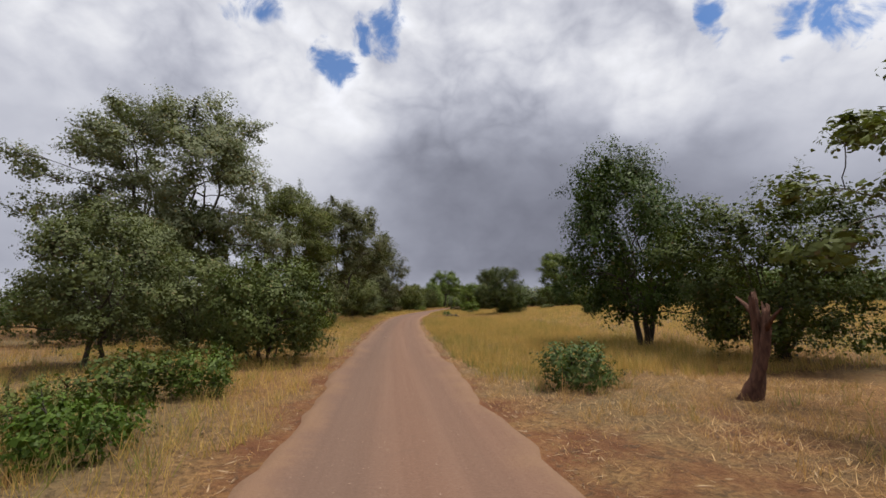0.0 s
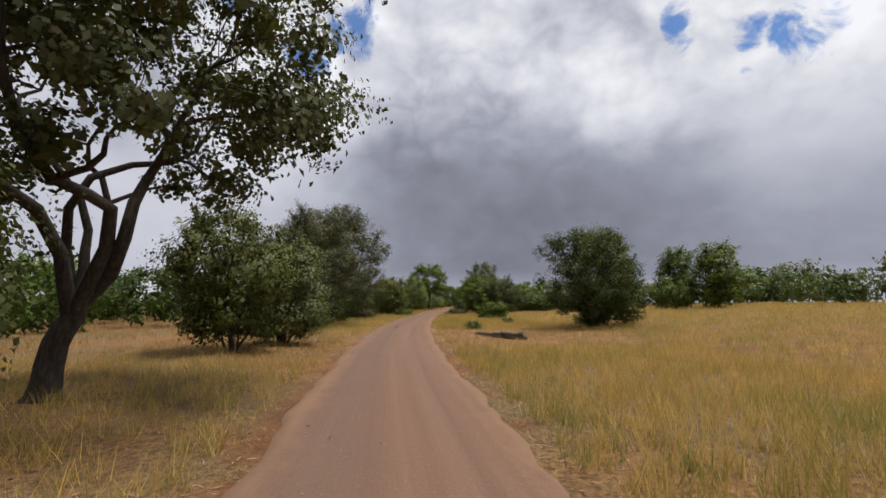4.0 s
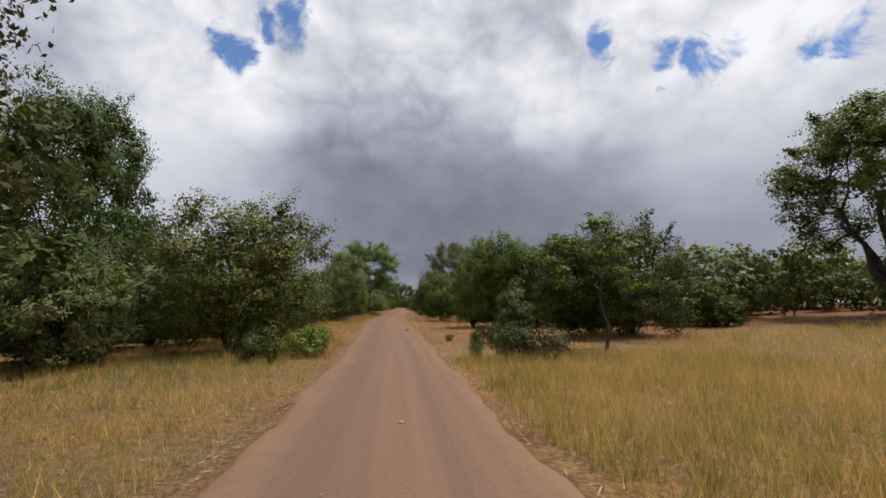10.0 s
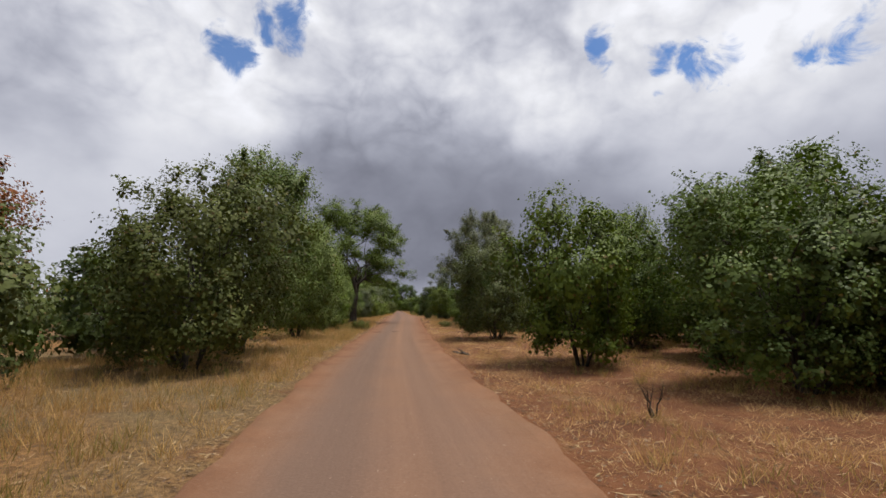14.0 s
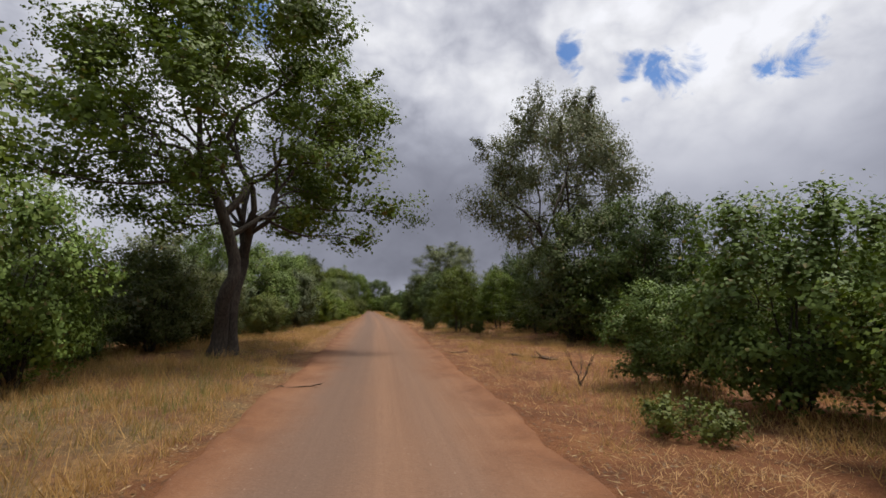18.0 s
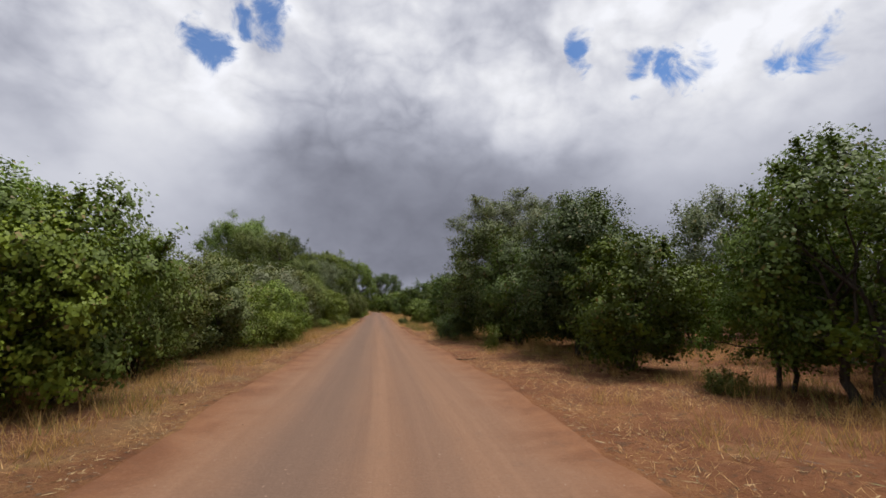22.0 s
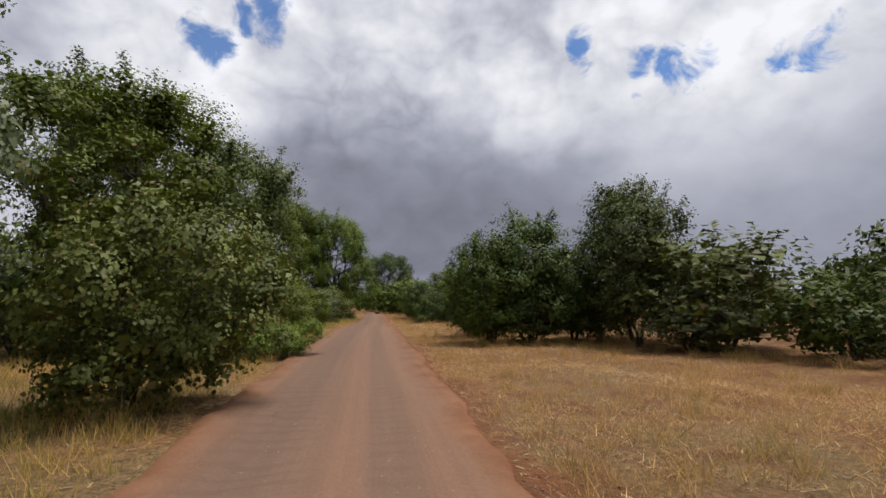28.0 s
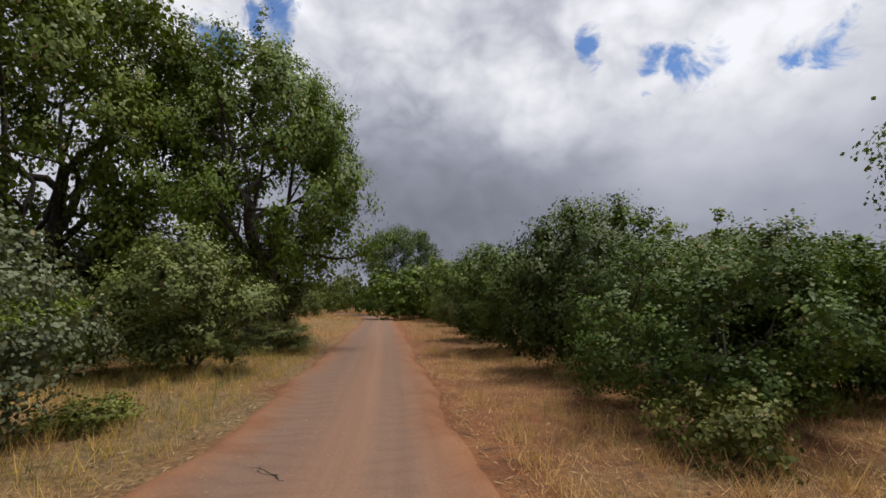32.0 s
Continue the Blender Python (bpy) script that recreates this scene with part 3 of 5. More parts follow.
def build_plant(kind, seed):
    k = KINDS[kind]
    rng = np.random.default_rng(seed * 101 + sum(map(ord, kind)))
    sl = SLENDER[VARIANTS[kind]][seed] ** 0.5
    h, r, clear = k["h"] * sl, k["r"] / sl, k["clear"]
    # the crown: uneven leafy clouds, most of them near the outline of a lopsided dome
    cen, rad = [], []
    sway = rng.normal(0, 0.14, 2) * r
    notch = rng.uniform(0, 2 * math.pi, 4)
    for i in range(k["lobes"]):
        size = k["lobe"] * rng.uniform(0.6, 1.35)
        f = (i + rng.uniform(0, 1)) / k["lobes"]
        zf = f ** (0.75 if kind in BIG else 1.15 if kind in SHRUBBY else 0.95)
        if kind in SHRUBBY:
            prof = (0.76 + 0.5 * zf) if zf < 0.5 else 1.0 - 0.45 * ((zf - 0.5) / 0.5) ** 2.2
        else:
            prof = 1.0 - 0.25 * ((0.4 - zf) / 0.4) ** 2 if zf < 0.4 else 1.0 - 0.5 * ((zf - 0.4) / 0.6) ** 2.0
        w = i * 2.39996 + rng.uniform(-0.5, 0.5)
        uneven = 1.0 + 0.12 * math.sin(2 * w + notch[0]) + 0.12 * math.sin(3 * w + notch[1] + 3 * zf) + 0.08 * math.sin(5 * w + notch[2])
        q = rng.uniform(0.08, 1.0) ** 0.32
        rr = max(0.0, (r * prof * uneven - size * 0.6)) * q
        low = h * clear + size * 0.5
        p = np.array([math.cos(w) * rr, math.sin(w) * rr, low + (h - size * 0.75 - low) * zf * rng.uniform(0.9, 1.03)])
        p[:2] += sway * (p[2] / h)
        cen.append(p)
        rad.append(size)
    cen, rad = np.array(cen), np.array(rad)
    shrub = kind in ("bush", "thicket", "low")
    pieces, stems = [], []

    def piece(name):
        """A new stem or limb: its name, corners and faces."""
        pieces.append((name, [], []))
        return pieces[-1]

    sides = 9 if kind in BIG else 6
    for j in range(k["stems"]):
        w = 2 * math.pi * (j + rng.uniform(-0.3, 0.3)) / max(k["stems"], 1)
        off = np.array([math.cos(w), math.sin(w), 0]) * (k["trunk"] * 1.2 if k["stems"] > 1 else 0)
        tr = k["trunk"] * rng.uniform(0.75, 1.1)
        base = off + np.array([0, 0, -0.15])
        t = np.linspace(0, 1, 10)
        if "fork" in k:
            # a bole that leans, then limbs that swing outwards
            spread = r * (0.15 if kind == "veteran" else 0.16 if k["stems"] > 1 else 0.06)
            top = np.array([math.cos(w) * spread, math.sin(w) * spread, h * k["fork"] * rng.uniform(0.85, 1.15)])
            line = bough(rng, base, top, 0.0, 10, 0.03)
            rr = tr * (1 - 0.3 * t)
            rr[0] *= 1.5
            rr[1] *= 1.15
            bole = piece("trunk")
            tube(bole[1], bole[2], line, rr, sides)
            stems.append((line[6:], rr[6:], bole))
            n = {1: 6, 2: 4, 3: 3}[k["stems"]]
            for q in range(n):
                a = w + 2 * math.pi * (q + rng.uniform(-0.25, 0.25)) / n
                reach = r * rng.uniform(*k.get("reach", (0.28, 0.6)))
                start = line[int(rng.integers(7, 10))]
                end = np.array([math.cos(a) * reach, math.sin(a) * reach, h * rng.uniform(*k.get("rise", (0.5, 0.76)))])
                limb = bough(rng, start, end, h * rng.uniform(-0.02, 0.1), 10, 0.07)
                lr = tr * rng.uniform(0.42, 0.62) * (1 - 0.8 * t)
                arm = piece("limb")
                tube(arm[1], arm[2], limb, lr, 7 if kind in BIG else 5)
                stems.append((limb, lr, arm))
        else:
            spread = r * rng.uniform(0.2, 0.6)
            top = np.array([math.cos(w) * spread, math.sin(w) * spread, h * rng.uniform(0.55, 0.8)])
            line = bough(rng, base, top, h * 0.05, 10, 0.05)
            rr = tr * (1 - 0.82 * t)
            rr[0] *= 1.4
            bole = piece("stem" if shrub else "trunk")
            tube(bole[1], bole[2], line, rr, sides)
            stems.append((line, rr, bole))
    pts, face, ll = [], [], []
    mid = np.array([*sway, h * (0.35 + 0.4 * clear)])
    weight = rad ** 2 / (rad ** 2).sum()
    lean_wood = kind in ("far", "mid", "wood", "low")
    fork = 0 if lean_wood else 5
    for c, size, share in zip(cen, rad, weight):
        per = max(8, int(k["leaves"] * 0.86 * share))
        best = None
        for line, rr, bole in stems:
            for i in range(1, len(line)):
                if line[i][2] < c[2] + 0.05 * h or i == 1:
                    dist = np.linalg.norm(line[i] - c) + 0.3 * abs(line[i][2] - c[2] * 0.8)
                    if best is None or dist < best[0]:
                        best = (dist, line[i], rr[i], bole)
        _, a, ra, bole = best
        bv, bf = bole[1], bole[2]
        b = bough(rng, a, c, 0.10 * np.linalg.norm(c - a), 6, 0.09)
        r0 = min(ra * 0.75, k["trunk"] * 0.36)
        tube(bv, bf, b, np.linspace(r0, max(0.006, r0 * 0.22), 6), 5 if kind in BIG else 3)
        # sprays of leaves round the outside of each cloud, thickest on its upper side
        subs = 17
        d = rng.normal(0, 1, (subs, 3)) + np.array([0, 0, 0.35])
        d /= np.linalg.norm(d, axis=1)[:, None]
        tips = c + d * size * rng.uniform(0.62, 1.05, (subs, 1)) * np.array([1.08, 1.08, 0.8])
        tips[:, 2] = np.maximum(tips[:, 2], 0.06)
        for tip in tips[:fork]:
            tube(bv, bf, bough(rng, b[4], tip, 0.0, 3, 0.08), [r0 * 0.25 + 0.003, r0 * 0.15 + 0.002, 0.002], 3)
        which = rng.integers(0, subs, per)
        p = tips[which] + rng.normal(0, size * 0.16, (per, 3)) * np.array([1.1, 1.1, 0.8])
        p[:, 2] = np.maximum(p[:, 2], 0.03)
        pts.append(p)
        face.append((p - c) / size * 0.8 + (p - mid) / (0.5 * h + r) * 0.7 + np.array([0, 0, 0.3]))
        ll.append(np.full(per, 1.0))
        # oversized leaves added inside the cloud to block light and darken its core
        blockers = max(4, int(per * 0.28))
        p = c + rng.normal(0, size * 0.25, (blockers, 3))
        p[:, 2] = np.maximum(p[:, 2], 0.05)
        pts.append(p)
        face.append((p - mid) / r + rng.normal(0, 0.4, (blockers, 3)))
        ll.append(np.full(blockers, min(1.7, 0.5 * size / k["ll"])))
    # long shoots that break the outline
    for j in range(k["shoots"]):
        i = rng.integers(k["lobes"] // 2, k["lobes"])
        out = np.array([cen[i][0], cen[i][1], 0.0])
        out = out / (np.linalg.norm(out) + 0.3) * rng.uniform(0.2, 0.8) + np.array([0, 0, rng.uniform(0.3, 1.0)])
        line = bough(rng, cen[i], cen[i] + out * rad[i] * rng.uniform(0.95, 1.6), 0.05, 5, 0.05)
        bole = min(stems, key=lambda q: np.linalg.norm(q[0][-1] - cen[i]))[2]
        tube(bole[1], bole[2], line, [0.012, 0.01, 0.008, 0.005, 0.002], 3)
        n = max(6, int(k["leaves"] * 0.07 / k["shoots"]))
        t = rng.uniform(0.25, 1.0, n)
        p = np.stack([np.interp(t, np.linspace(0, 1, 5), line[:, q]) for q in range(3)], 1) + rng.normal(0, rad[i] * 0.10, (n, 3))
        pts.append(p)
        face.append(np.tile(out * 0.3 + np.array([0, 0, 0.5]), (n, 1)))
        ll.append(np.full(n, 1.0))
    pts, face, ll = np.concatenate(pts), np.concatenate(face), np.concatenate(ll)
    root = new("shrub" if shrub else "tree")
    made = [(name, mesh_of(name, v, f, BARK)) for name, v, f in pieces]
    made.append(("crown", leaves_mesh("crown", rng, pts, face, ll * k["ll"], ll * k["lw"], LEAF["green"], 3 if kind in ("wood", "far") else 4)))
    for name, me in made:
        ob = new(name, me)
        ob.parent = root
    return root


WORDS = {"green": "green", "dark": "dark green", "olive": "olive green", "grey": "grey-green", "bright": "bright green",
         "brown": "half-dry brownish", "red": "reddish brown", "thorn": "dull olive"}
FORM = {"thicket": "wide dense many-stemmed shrub growing beside the track", "bush": "leafy multi-stemmed shrub branching from the red soil", "tree": "leafy bush tree with a forked dark trunk",
        "spreading": "broad leafy tree branching low above the grass",
        "tall": "tall tree with dark trunk and open crown", "acacia": "fine-leaved thorn tree with a wide drooping crown",
        "low": "low shrub among the dry grass",
        "far": "rounded bushy tree in woodland", "wood": "bushy tree", "mid": "bushy tree standing back from the track",
        "open": "tall grey-barked tree with an open airy crown",
        "veteran": "tall old tree with twin trunks and wide crown",
        "giant": "huge old tree with a broad many-lobed crown", "sapling": "slender sapling with few leafy branches"}
count = {}
PLANTED = []


def plant(kind, s, u, h, r, leaf="green", lean=0.0, turn=None, label=""):
    """A plant of that kind at s metres along and u metres to the right of the track, h high, its crown r in radius,
    its top leaning that many metres to the right."""
    if kind in ("tree", "bush") and abs(u) > (10 if h < 4.6 else 15):
        kind = "mid"
    if kind in ("bush", "tree"):
        r = max(r, h / 2.7)
    if kind == "tree" and r > 2.85:
        kind = "spreading"
    if kind == "low" and r > 1.1:
        kind = "bush"
    if kind == "bush" and r > 2.45:
        kind = "thicket"
    i = count[kind] = count.get(kind, -1) + 1
    PLANTED.append((s, u, r))
    k = KINDS[kind]
    shapes = SLENDER[VARIANTS[kind]]
    near = sorted(range(len(shapes)), key=lambda q: abs(math.log(h / r / (k["h"] / k["r"]) / shapes[q])))
    v = near[(i * 7 + int(s)) % min(2, len(near))]
    if (kind, v) not in PROTO:
        PROTO[kind, v] = build_plant(kind, v)
    x, y = (float(q) for q in along(s, u))
    z = float(ground_z(np.array([x]), np.array([y]), np.array([s]), np.array([float(u)]))[0])
    rz = (i * 137.5 + s * 31) % 360 if turn is None else turn
    sl = shapes[v] ** 0.5
    a = float(np.interp(s, LINE_S, _h))
    slope = Mx.Identity(4)
    slope[0][2], slope[1][2] = math.cos(a) * lean / h, math.sin(a) * lean / h
    m = pose(x, y, z - 0.03) @ slope @ pose(0, 0, 0, 0, 0, rz) @ Mx.Diagonal((r / k["r"] * sl, r / k["r"] * sl, h / k["h"] / sl, 1))
    ob = copy_thing(PROTO[kind, v], m)
    for c in ob.children:
        if c.name.startswith("crown") and leaf != "green":
            c.material_slots[0].link = "OBJECT"
            c.material_slots[0].material = LEAF[leaf]
    return tagged(ob, label or f"{WORDS[leaf]} {FORM[kind]}", "shrub" if kind in ("bush", "thicket", "low") else "tree",
                  group="roadside shrubs" if kind in ("bush", "thicket", "low") else "bushveld trees")


# ---------------------------------------------------------------- trees and shrubs along the track
plant("sapling", 5.5, 7.3, 5.2, 2.5, "bright")
plant("low", 6.3, -4.2, 0.9, 0.4, "olive")
plant("low", 8.6, -4.5, 1.0, 0.9, "dark")
plant("low", 9.1, 3.9, 1.0, 0.9, "dark")
plant("low", 9.3, -3.6, 1.0, 0.8, "dark")
plant("bush", 11.6, 10.7, 4.9, 2.7, "dark")
plant("tree", 13.3, -7.8, 4.6, 2.1, "olive")
plant("bush", 14.2, -3.6, 3.2, 2.0, "olive")
plant("tree", 16.4, 9.5, 7.8, 3.0, "dark")
plant("bush", 16.5, -6.6, 3.6, 2.0, "olive")
plant("tree", 21.5, -12.0, 6.0, 3.0, "grey")
plant("bush", 23.0, -8.5, 2.4, 1.6, "olive")
plant("low", 29.3, -5.1, 1.1, 1.4, "green")
plant("veteran", 29.5, -14.1, 15.0, 6.8, "grey", 1.7)
plant("tall", 30.0, -13.0, 8.2, 3.5, "olive")
plant("low", 33.1, -5.6, 1.1, 0.6, "green")
plant("bush", 33.5, -7.6, 1.6, 1.4, "dark")
plant("bush", 36.0, -8.2, 2.2, 1.8, "dark")
plant("bush", 36.9, -6.8, 1.4, 0.8, "dark")
plant("tree", 37.7, -6.1, 6.3, 1.5, "thorn")
plant("tall", 36.6, -8.2, 11.0, 3.8, "olive", -0.5)
plant("bush", 45.9, 19.3, 2.0, 1.3, "dark", -0.0)
plant("tall", 42.4, -6.1, 11.2, 5.0, "olive", 2.2)
plant("bush", 46.8, 24.7, 1.7, 1.5, "dark", 0.1)
plant("bush", 50.5, -5.7, 5.6, 2.4, "olive")
plant("bush", 53.4, -4.6, 4.6, 1.9, "olive")
plant("bush", 33.5, -9.8, 3.8, 1.8, "dark")
plant("low", 5.9, -3.4, 0.8, 0.9, "dark")
plant("bush", 60.4, -7.6, 4.9, 1.8, "olive")
plant("bush", 66.2, -6.6, 2.6, 2.0, "olive")
plant("bush", 62.4, -8.4, 3.0, 2.2, "olive")
plant("bush", 64.4, -6.2, 1.7, 1.5, "dark")
plant("bush", 70.8, -8.2, 3.4, 2.3, "dark")
plant("tree", 62.1, 12.3, 6.8, 3.2, "dark")
plant("bush", 62.8, 13.0, 3.2, 2.4, "dark")
plant("low", 63.9, 4.7, 0.7, 0.7, "dark")
plant("acacia", 63.8, -9.4, 6.3, 3.2, "olive")
plant("low", 66.0, 13.0, 1.0, 1.0, "dark")
plant("acacia", 68.8, -7.2, 6.4, 4.4, "thorn")
plant("low", 70.8, 8.3, 0.7, 0.6, "olive")
plant("bush", 72.9, -6.6, 3.1, 1.9, "dark")
plant("bush", 78.0, -8.6, 2.0, 1.7, "brown")
plant("acacia", 85.0, -10.8, 13.0, 8.0, "thorn")
plant("bush", 82.0, 8.2, 2.0, 1.9, "bright")
plant("bush", 82.5, -9.0, 2.4, 1.8, "dark")
plant("bush", 85.7, -6.2, 1.2, 1.6, "brown")
plant("bush", 86.0, -8.4, 3.0, 2.4, "dark")
plant("tree", 88.0, 35.0, 8.0, 3.2, "green")
plant("low", 88.6, 22.7, 0.9, 1.4, "olive")
plant("tree", 90.0, 31.0, 4.2, 3.0, "green")
plant("tree", 91.0, -9.0, 6.4, 2.8, "dark")
plant("giant", 94.0, -12.5, 13.0, 5.0, "thorn")
plant("bush", 97.9, -8.6, 3.2, 1.4, "olive")
plant("low", 98.4, 4.9, 1.1, 1.1, "brown")
plant("low", 98.7, -8.5, 3.1, 1.3, "olive")
plant("low", 98.8, 4.0, 1.2, 0.7, "dark")
plant("low", 99.3, -3.9, 1.1, 0.9, "dark")
plant("low", 99.3, 2.9, 0.6, 0.3, "olive")
plant("sapling", 99.6, 7.4, 4.9, 2.4, "green")
plant("low", 100.7, -2.7, 1.1, 0.8, "bright")
plant("low", 101.4, -2.6, 1.2, 0.7, "bright")
plant("low", 102.4, 3.5, 0.8, 0.3, "dark")
plant("bush", 102.5, -5.6, 5.8, 3.2, "olive")
plant("bush", 102.9, 5.2, 2.4, 0.8, "dark")
plant("tree", 103.0, 29.0, 8.0, 3.4, "dark")
plant("low", 104.2, 4.9, 1.0, 1.1, "dark")
plant("bush", 106.2, 9.1, 5.0, 1.8, "dark")
plant("bush", 105.6, 11.6, 6.0, 3.2, "green")
plant("bush", 106.5, -7.2, 3.4, 2.0, "green")
plant("tall", 106.5, 28.5, 12.5, 5.6, "green")
plant("low", 108.2, 19.0, 1.7, 1.4, "dark")
plant("tree", 110.0, 41.0, 10.0, 3.6, "dark")
plant("low", 110.9, -5.6, 0.3, 0.8, "olive")
plant("bush", 115.0, -13.4, 6.0, 3.4, "dark")
plant("giant", 112.0, -16.8, 14.2, 5.2, "dark")
plant("bush", 108.0, -14.6, 6.0, 3.4, "dark")
plant("bush", 111.0, -6.2, 3.6, 2.2, "green")
plant("bush", 113.5, -7.5, 6.6, 2.1, "olive")
plant("bush", 113.8, 14.4, 5.1, 1.6, "dark")
plant("low", 106.6, 3.0, 0.4, 0.25, "olive")
plant("tree", 114.6, 13.2, 6.1, 1.8, "green")
plant("tree", 115.8, 10.3, 5.9, 2.8, "green")
plant("bush", 116.9, 8.5, 7.0, 1.8, "green")
plant("bush", 117.0, -7.5, 4.0, 1.3, "green")
plant("thicket", 117.3, 6.4, 6.7, 2.3, "green", -0.1)
plant("tree", 118.0, -8.6, 4.8, 2.4, "green")
plant("tree", 118.8, 10.6, 6.5, 2.5, "green")
plant("tree", 121.1, -6.2, 4.5, 1.5, "grey")
plant("bush", 124.0, -8.4, 4.2, 2.4, "grey")
plant("bush", 125.7, -6.5, 4.1, 1.8, "olive")
plant("bush", 127.7, 8.4, 4.8, 2.5, "green")
plant("bush", 127.7, 10.2, 4.2, 2.2, "green")
plant("bush", 128.0, -8.6, 4.0, 2.4, "grey")
plant("tree", 131.5, 12.4, 6.9, 2.8, "green")
plant("bush", 132.9, -5.5, 6.0, 3.0, "olive", -1.3)
plant("tree", 133.0, -12.0, 6.6, 2.0, "red")
plant("tree", 133.5, 11.0, 5.8, 2.2, "dark")
plant("bush", 132.5, 5.7, 5.4, 2.3, "green")
plant("bush", 137.3, 10.0, 4.5, 1.4, "dark")
plant("tree", 137.8, -5.8, 8.3, 2.6, "bright")
plant("tree", 138.5, 10.6, 6.2, 1.7, "green")
plant("bush", 143.9, 5.6, 5.4, 2.5, "green")
plant("bush", 145.9, -5.4, 6.8, 2.0, "bright")
plant("bush", 150.0, 5.4, 2.1, 0.9, "olive")
plant("bush", 154.0, 8.6, 3.0, 2.0, "dark")
plant("bush", 151.6, 9.2, 2.6, 1.8, "dark")
plant("tree", 151.8, 8.1, 4.9, 1.0, "green")
plant("bush", 154.3, -5.4, 4.2, 1.9, "bright")
plant("tree", 154.3, 7.7, 6.1, 1.5, "green")
plant("tree", 155.5, -6.9, 6.5, 1.6, "bright")
plant("low", 155.6, -3.0, 0.9, 0.9, "olive")
plant("bush", 156.9, 7.2, 4.5, 1.6, "dark")
plant("bush", 157.6, 5.8, 2.6, 1.5, "dark")
plant("bush", 158.5, -5.5, 3.9, 1.5, "bright")
plant("tree", 159.3, -7.2, 7.5, 1.7, "bright")
plant("low", 160.2, 4.2, 0.6, 0.8, "olive")
plant("bush", 161.0, 6.6, 3.7, 1.7, "green")
plant("bush", 163.6, 6.2, 2.3, 1.4, "green")
plant("bush", 165.1, -7.6, 4.5, 1.1, "bright")
plant("bush", 168.9, -8.7, 2.9, 1.1, "dark")
plant("veteran", 171.4, -5.6, 14.0, 6.9, "bright", 0.2)
plant("bush", 171.4, 11.2, 6.7, 2.1, "dark")
plant("bush", 173.1, 11.3, 5.0, 1.5, "dark")
plant("bush", 174.0, -9.0, 4.2, 2.0, "olive")
plant("bush", 174.5, 10.6, 4.4, 2.3, "dark")
plant("bush", 176.0, 9.6, 7.1, 3.1, "dark")
plant("bush", 178.0, -8.5, 3.6, 2.0, "olive")
plant("bush", 178.5, 10.6, 3.8, 2.3, "dark")
plant("bush", 179.5, -10.2, 4.6, 1.6, "grey")
plant("open", 181.6, 11.3, 14.7, 6.0, "grey", -4.2)
plant("bush", 182.5, 12.5, 5.0, 2.4, "dark")
plant("bush", 183.3, 6.2, 1.0, 0.6, "dark")
plant("bush", 183.4, -7.1, 2.6, 1.4, "olive")
plant("bush", 184.0, -9.2, 4.5, 2.0, "grey")
plant("tree", 185.1, 5.3, 4.7, 1.6, "green")
plant("bush", 186.0, -10.2, 7.3, 2.0, "bright")
plant("tree", 187.2, -8.3, 6.4, 2.1, "bright")
plant("bush", 187.5, 15.0, 4.2, 2.3, "dark")
plant("tree", 187.9, 12.6, 6.6, 1.9, "dark")
plant("bush", 188.0, -8.5, 3.8, 2.0, "grey")
plant("bush", 188.5, -7.6, 4.5, 1.6, "bright")
plant("bush", 188.5, 5.7, 1.2, 0.9, "dark")
plant("low", 188.8, 3.8, 1.5, 0.6, "dark")
plant("low", 189.3, 3.8, 1.0, 0.6, "dark")
plant("tree", 189.8, 9.3, 4.8, 1.9, "bright")
plant("bush", 190.5, 7.0, 3.4, 2.2, "bright")
plant("bush", 192.1, -6.4, 4.8, 1.6, "grey")
plant("tree", 193.6, -8.4, 6.4, 2.5, "green")
plant("tree", 194.5, 12.3, 6.7, 1.8, "dark")
plant("bush", 194.8, 14.7, 4.3, 2.5, "bright")
plant("bush", 196.0, -8.1, 4.1, 1.3, "bright")
plant("tree", 198.1, 8.3, 5.2, 1.1, "green")
plant("bush", 199.0, -6.2, 3.6, 1.9, "bright")
plant("low", 199.3, 6.7, 0.6, 0.5, "olive")
plant("tree", 199.4, 8.1, 3.6, 1.5, "dark")
plant("bush", 200.4, -5.7, 4.2, 1.8, "bright")
plant("bush", 201.0, 14.9, 5.3, 3.4, "bright")
plant("bush", 201.8, -8.2, 4.8, 1.8, "bright")
plant("bush", 202.9, 6.7, 3.9, 2.1, "dark")
plant("bush", 203.8, -6.1, 3.8, 1.3, "bright")
plant("bush", 206.0, -6.6, 3.4, 1.9, "olive")
plant("tree", 206.4, 7.0, 5.8, 1.8, "dark")
plant("bush", 206.5, 8.6, 4.4, 2.2, "dark")
plant("tree", 207.5, 7.9, 6.6, 2.1, "dark")
plant("bush", 208.5, -6.1, 3.5, 1.7, "olive")
plant("bush", 208.8, 8.2, 4.6, 2.4, "dark")
plant("low", 209.0, 4.5, 1.1, 0.4, "green")
plant("tree", 209.2, 15.0, 6.8, 1.4, "grey")
plant("tree", 209.5, -23.6, 11.1, 4.1, "grey")
plant("bush", 210.6, -5.4, 2.9, 1.9, "bright")
plant("bush", 211.4, 6.4, 4.9, 2.2, "dark")
plant("low", 212.6, -4.6, 1.6, 1.3, "bright")
plant("bush", 213.0, -7.5, 4.4, 2.0, "olive")
plant("bush", 213.7, 10.8, 4.5, 1.9, "dark")
plant("bush", 213.9, 6.4, 6.4, 2.9, "dark")
plant("bush", 214.5, -4.5, 3.1, 1.6, "bright")
plant("low", 215.2, 4.2, 1.5, 1.2, "dark")
plant("bush", 216.0, -6.0, 3.2, 2.0, "grey")
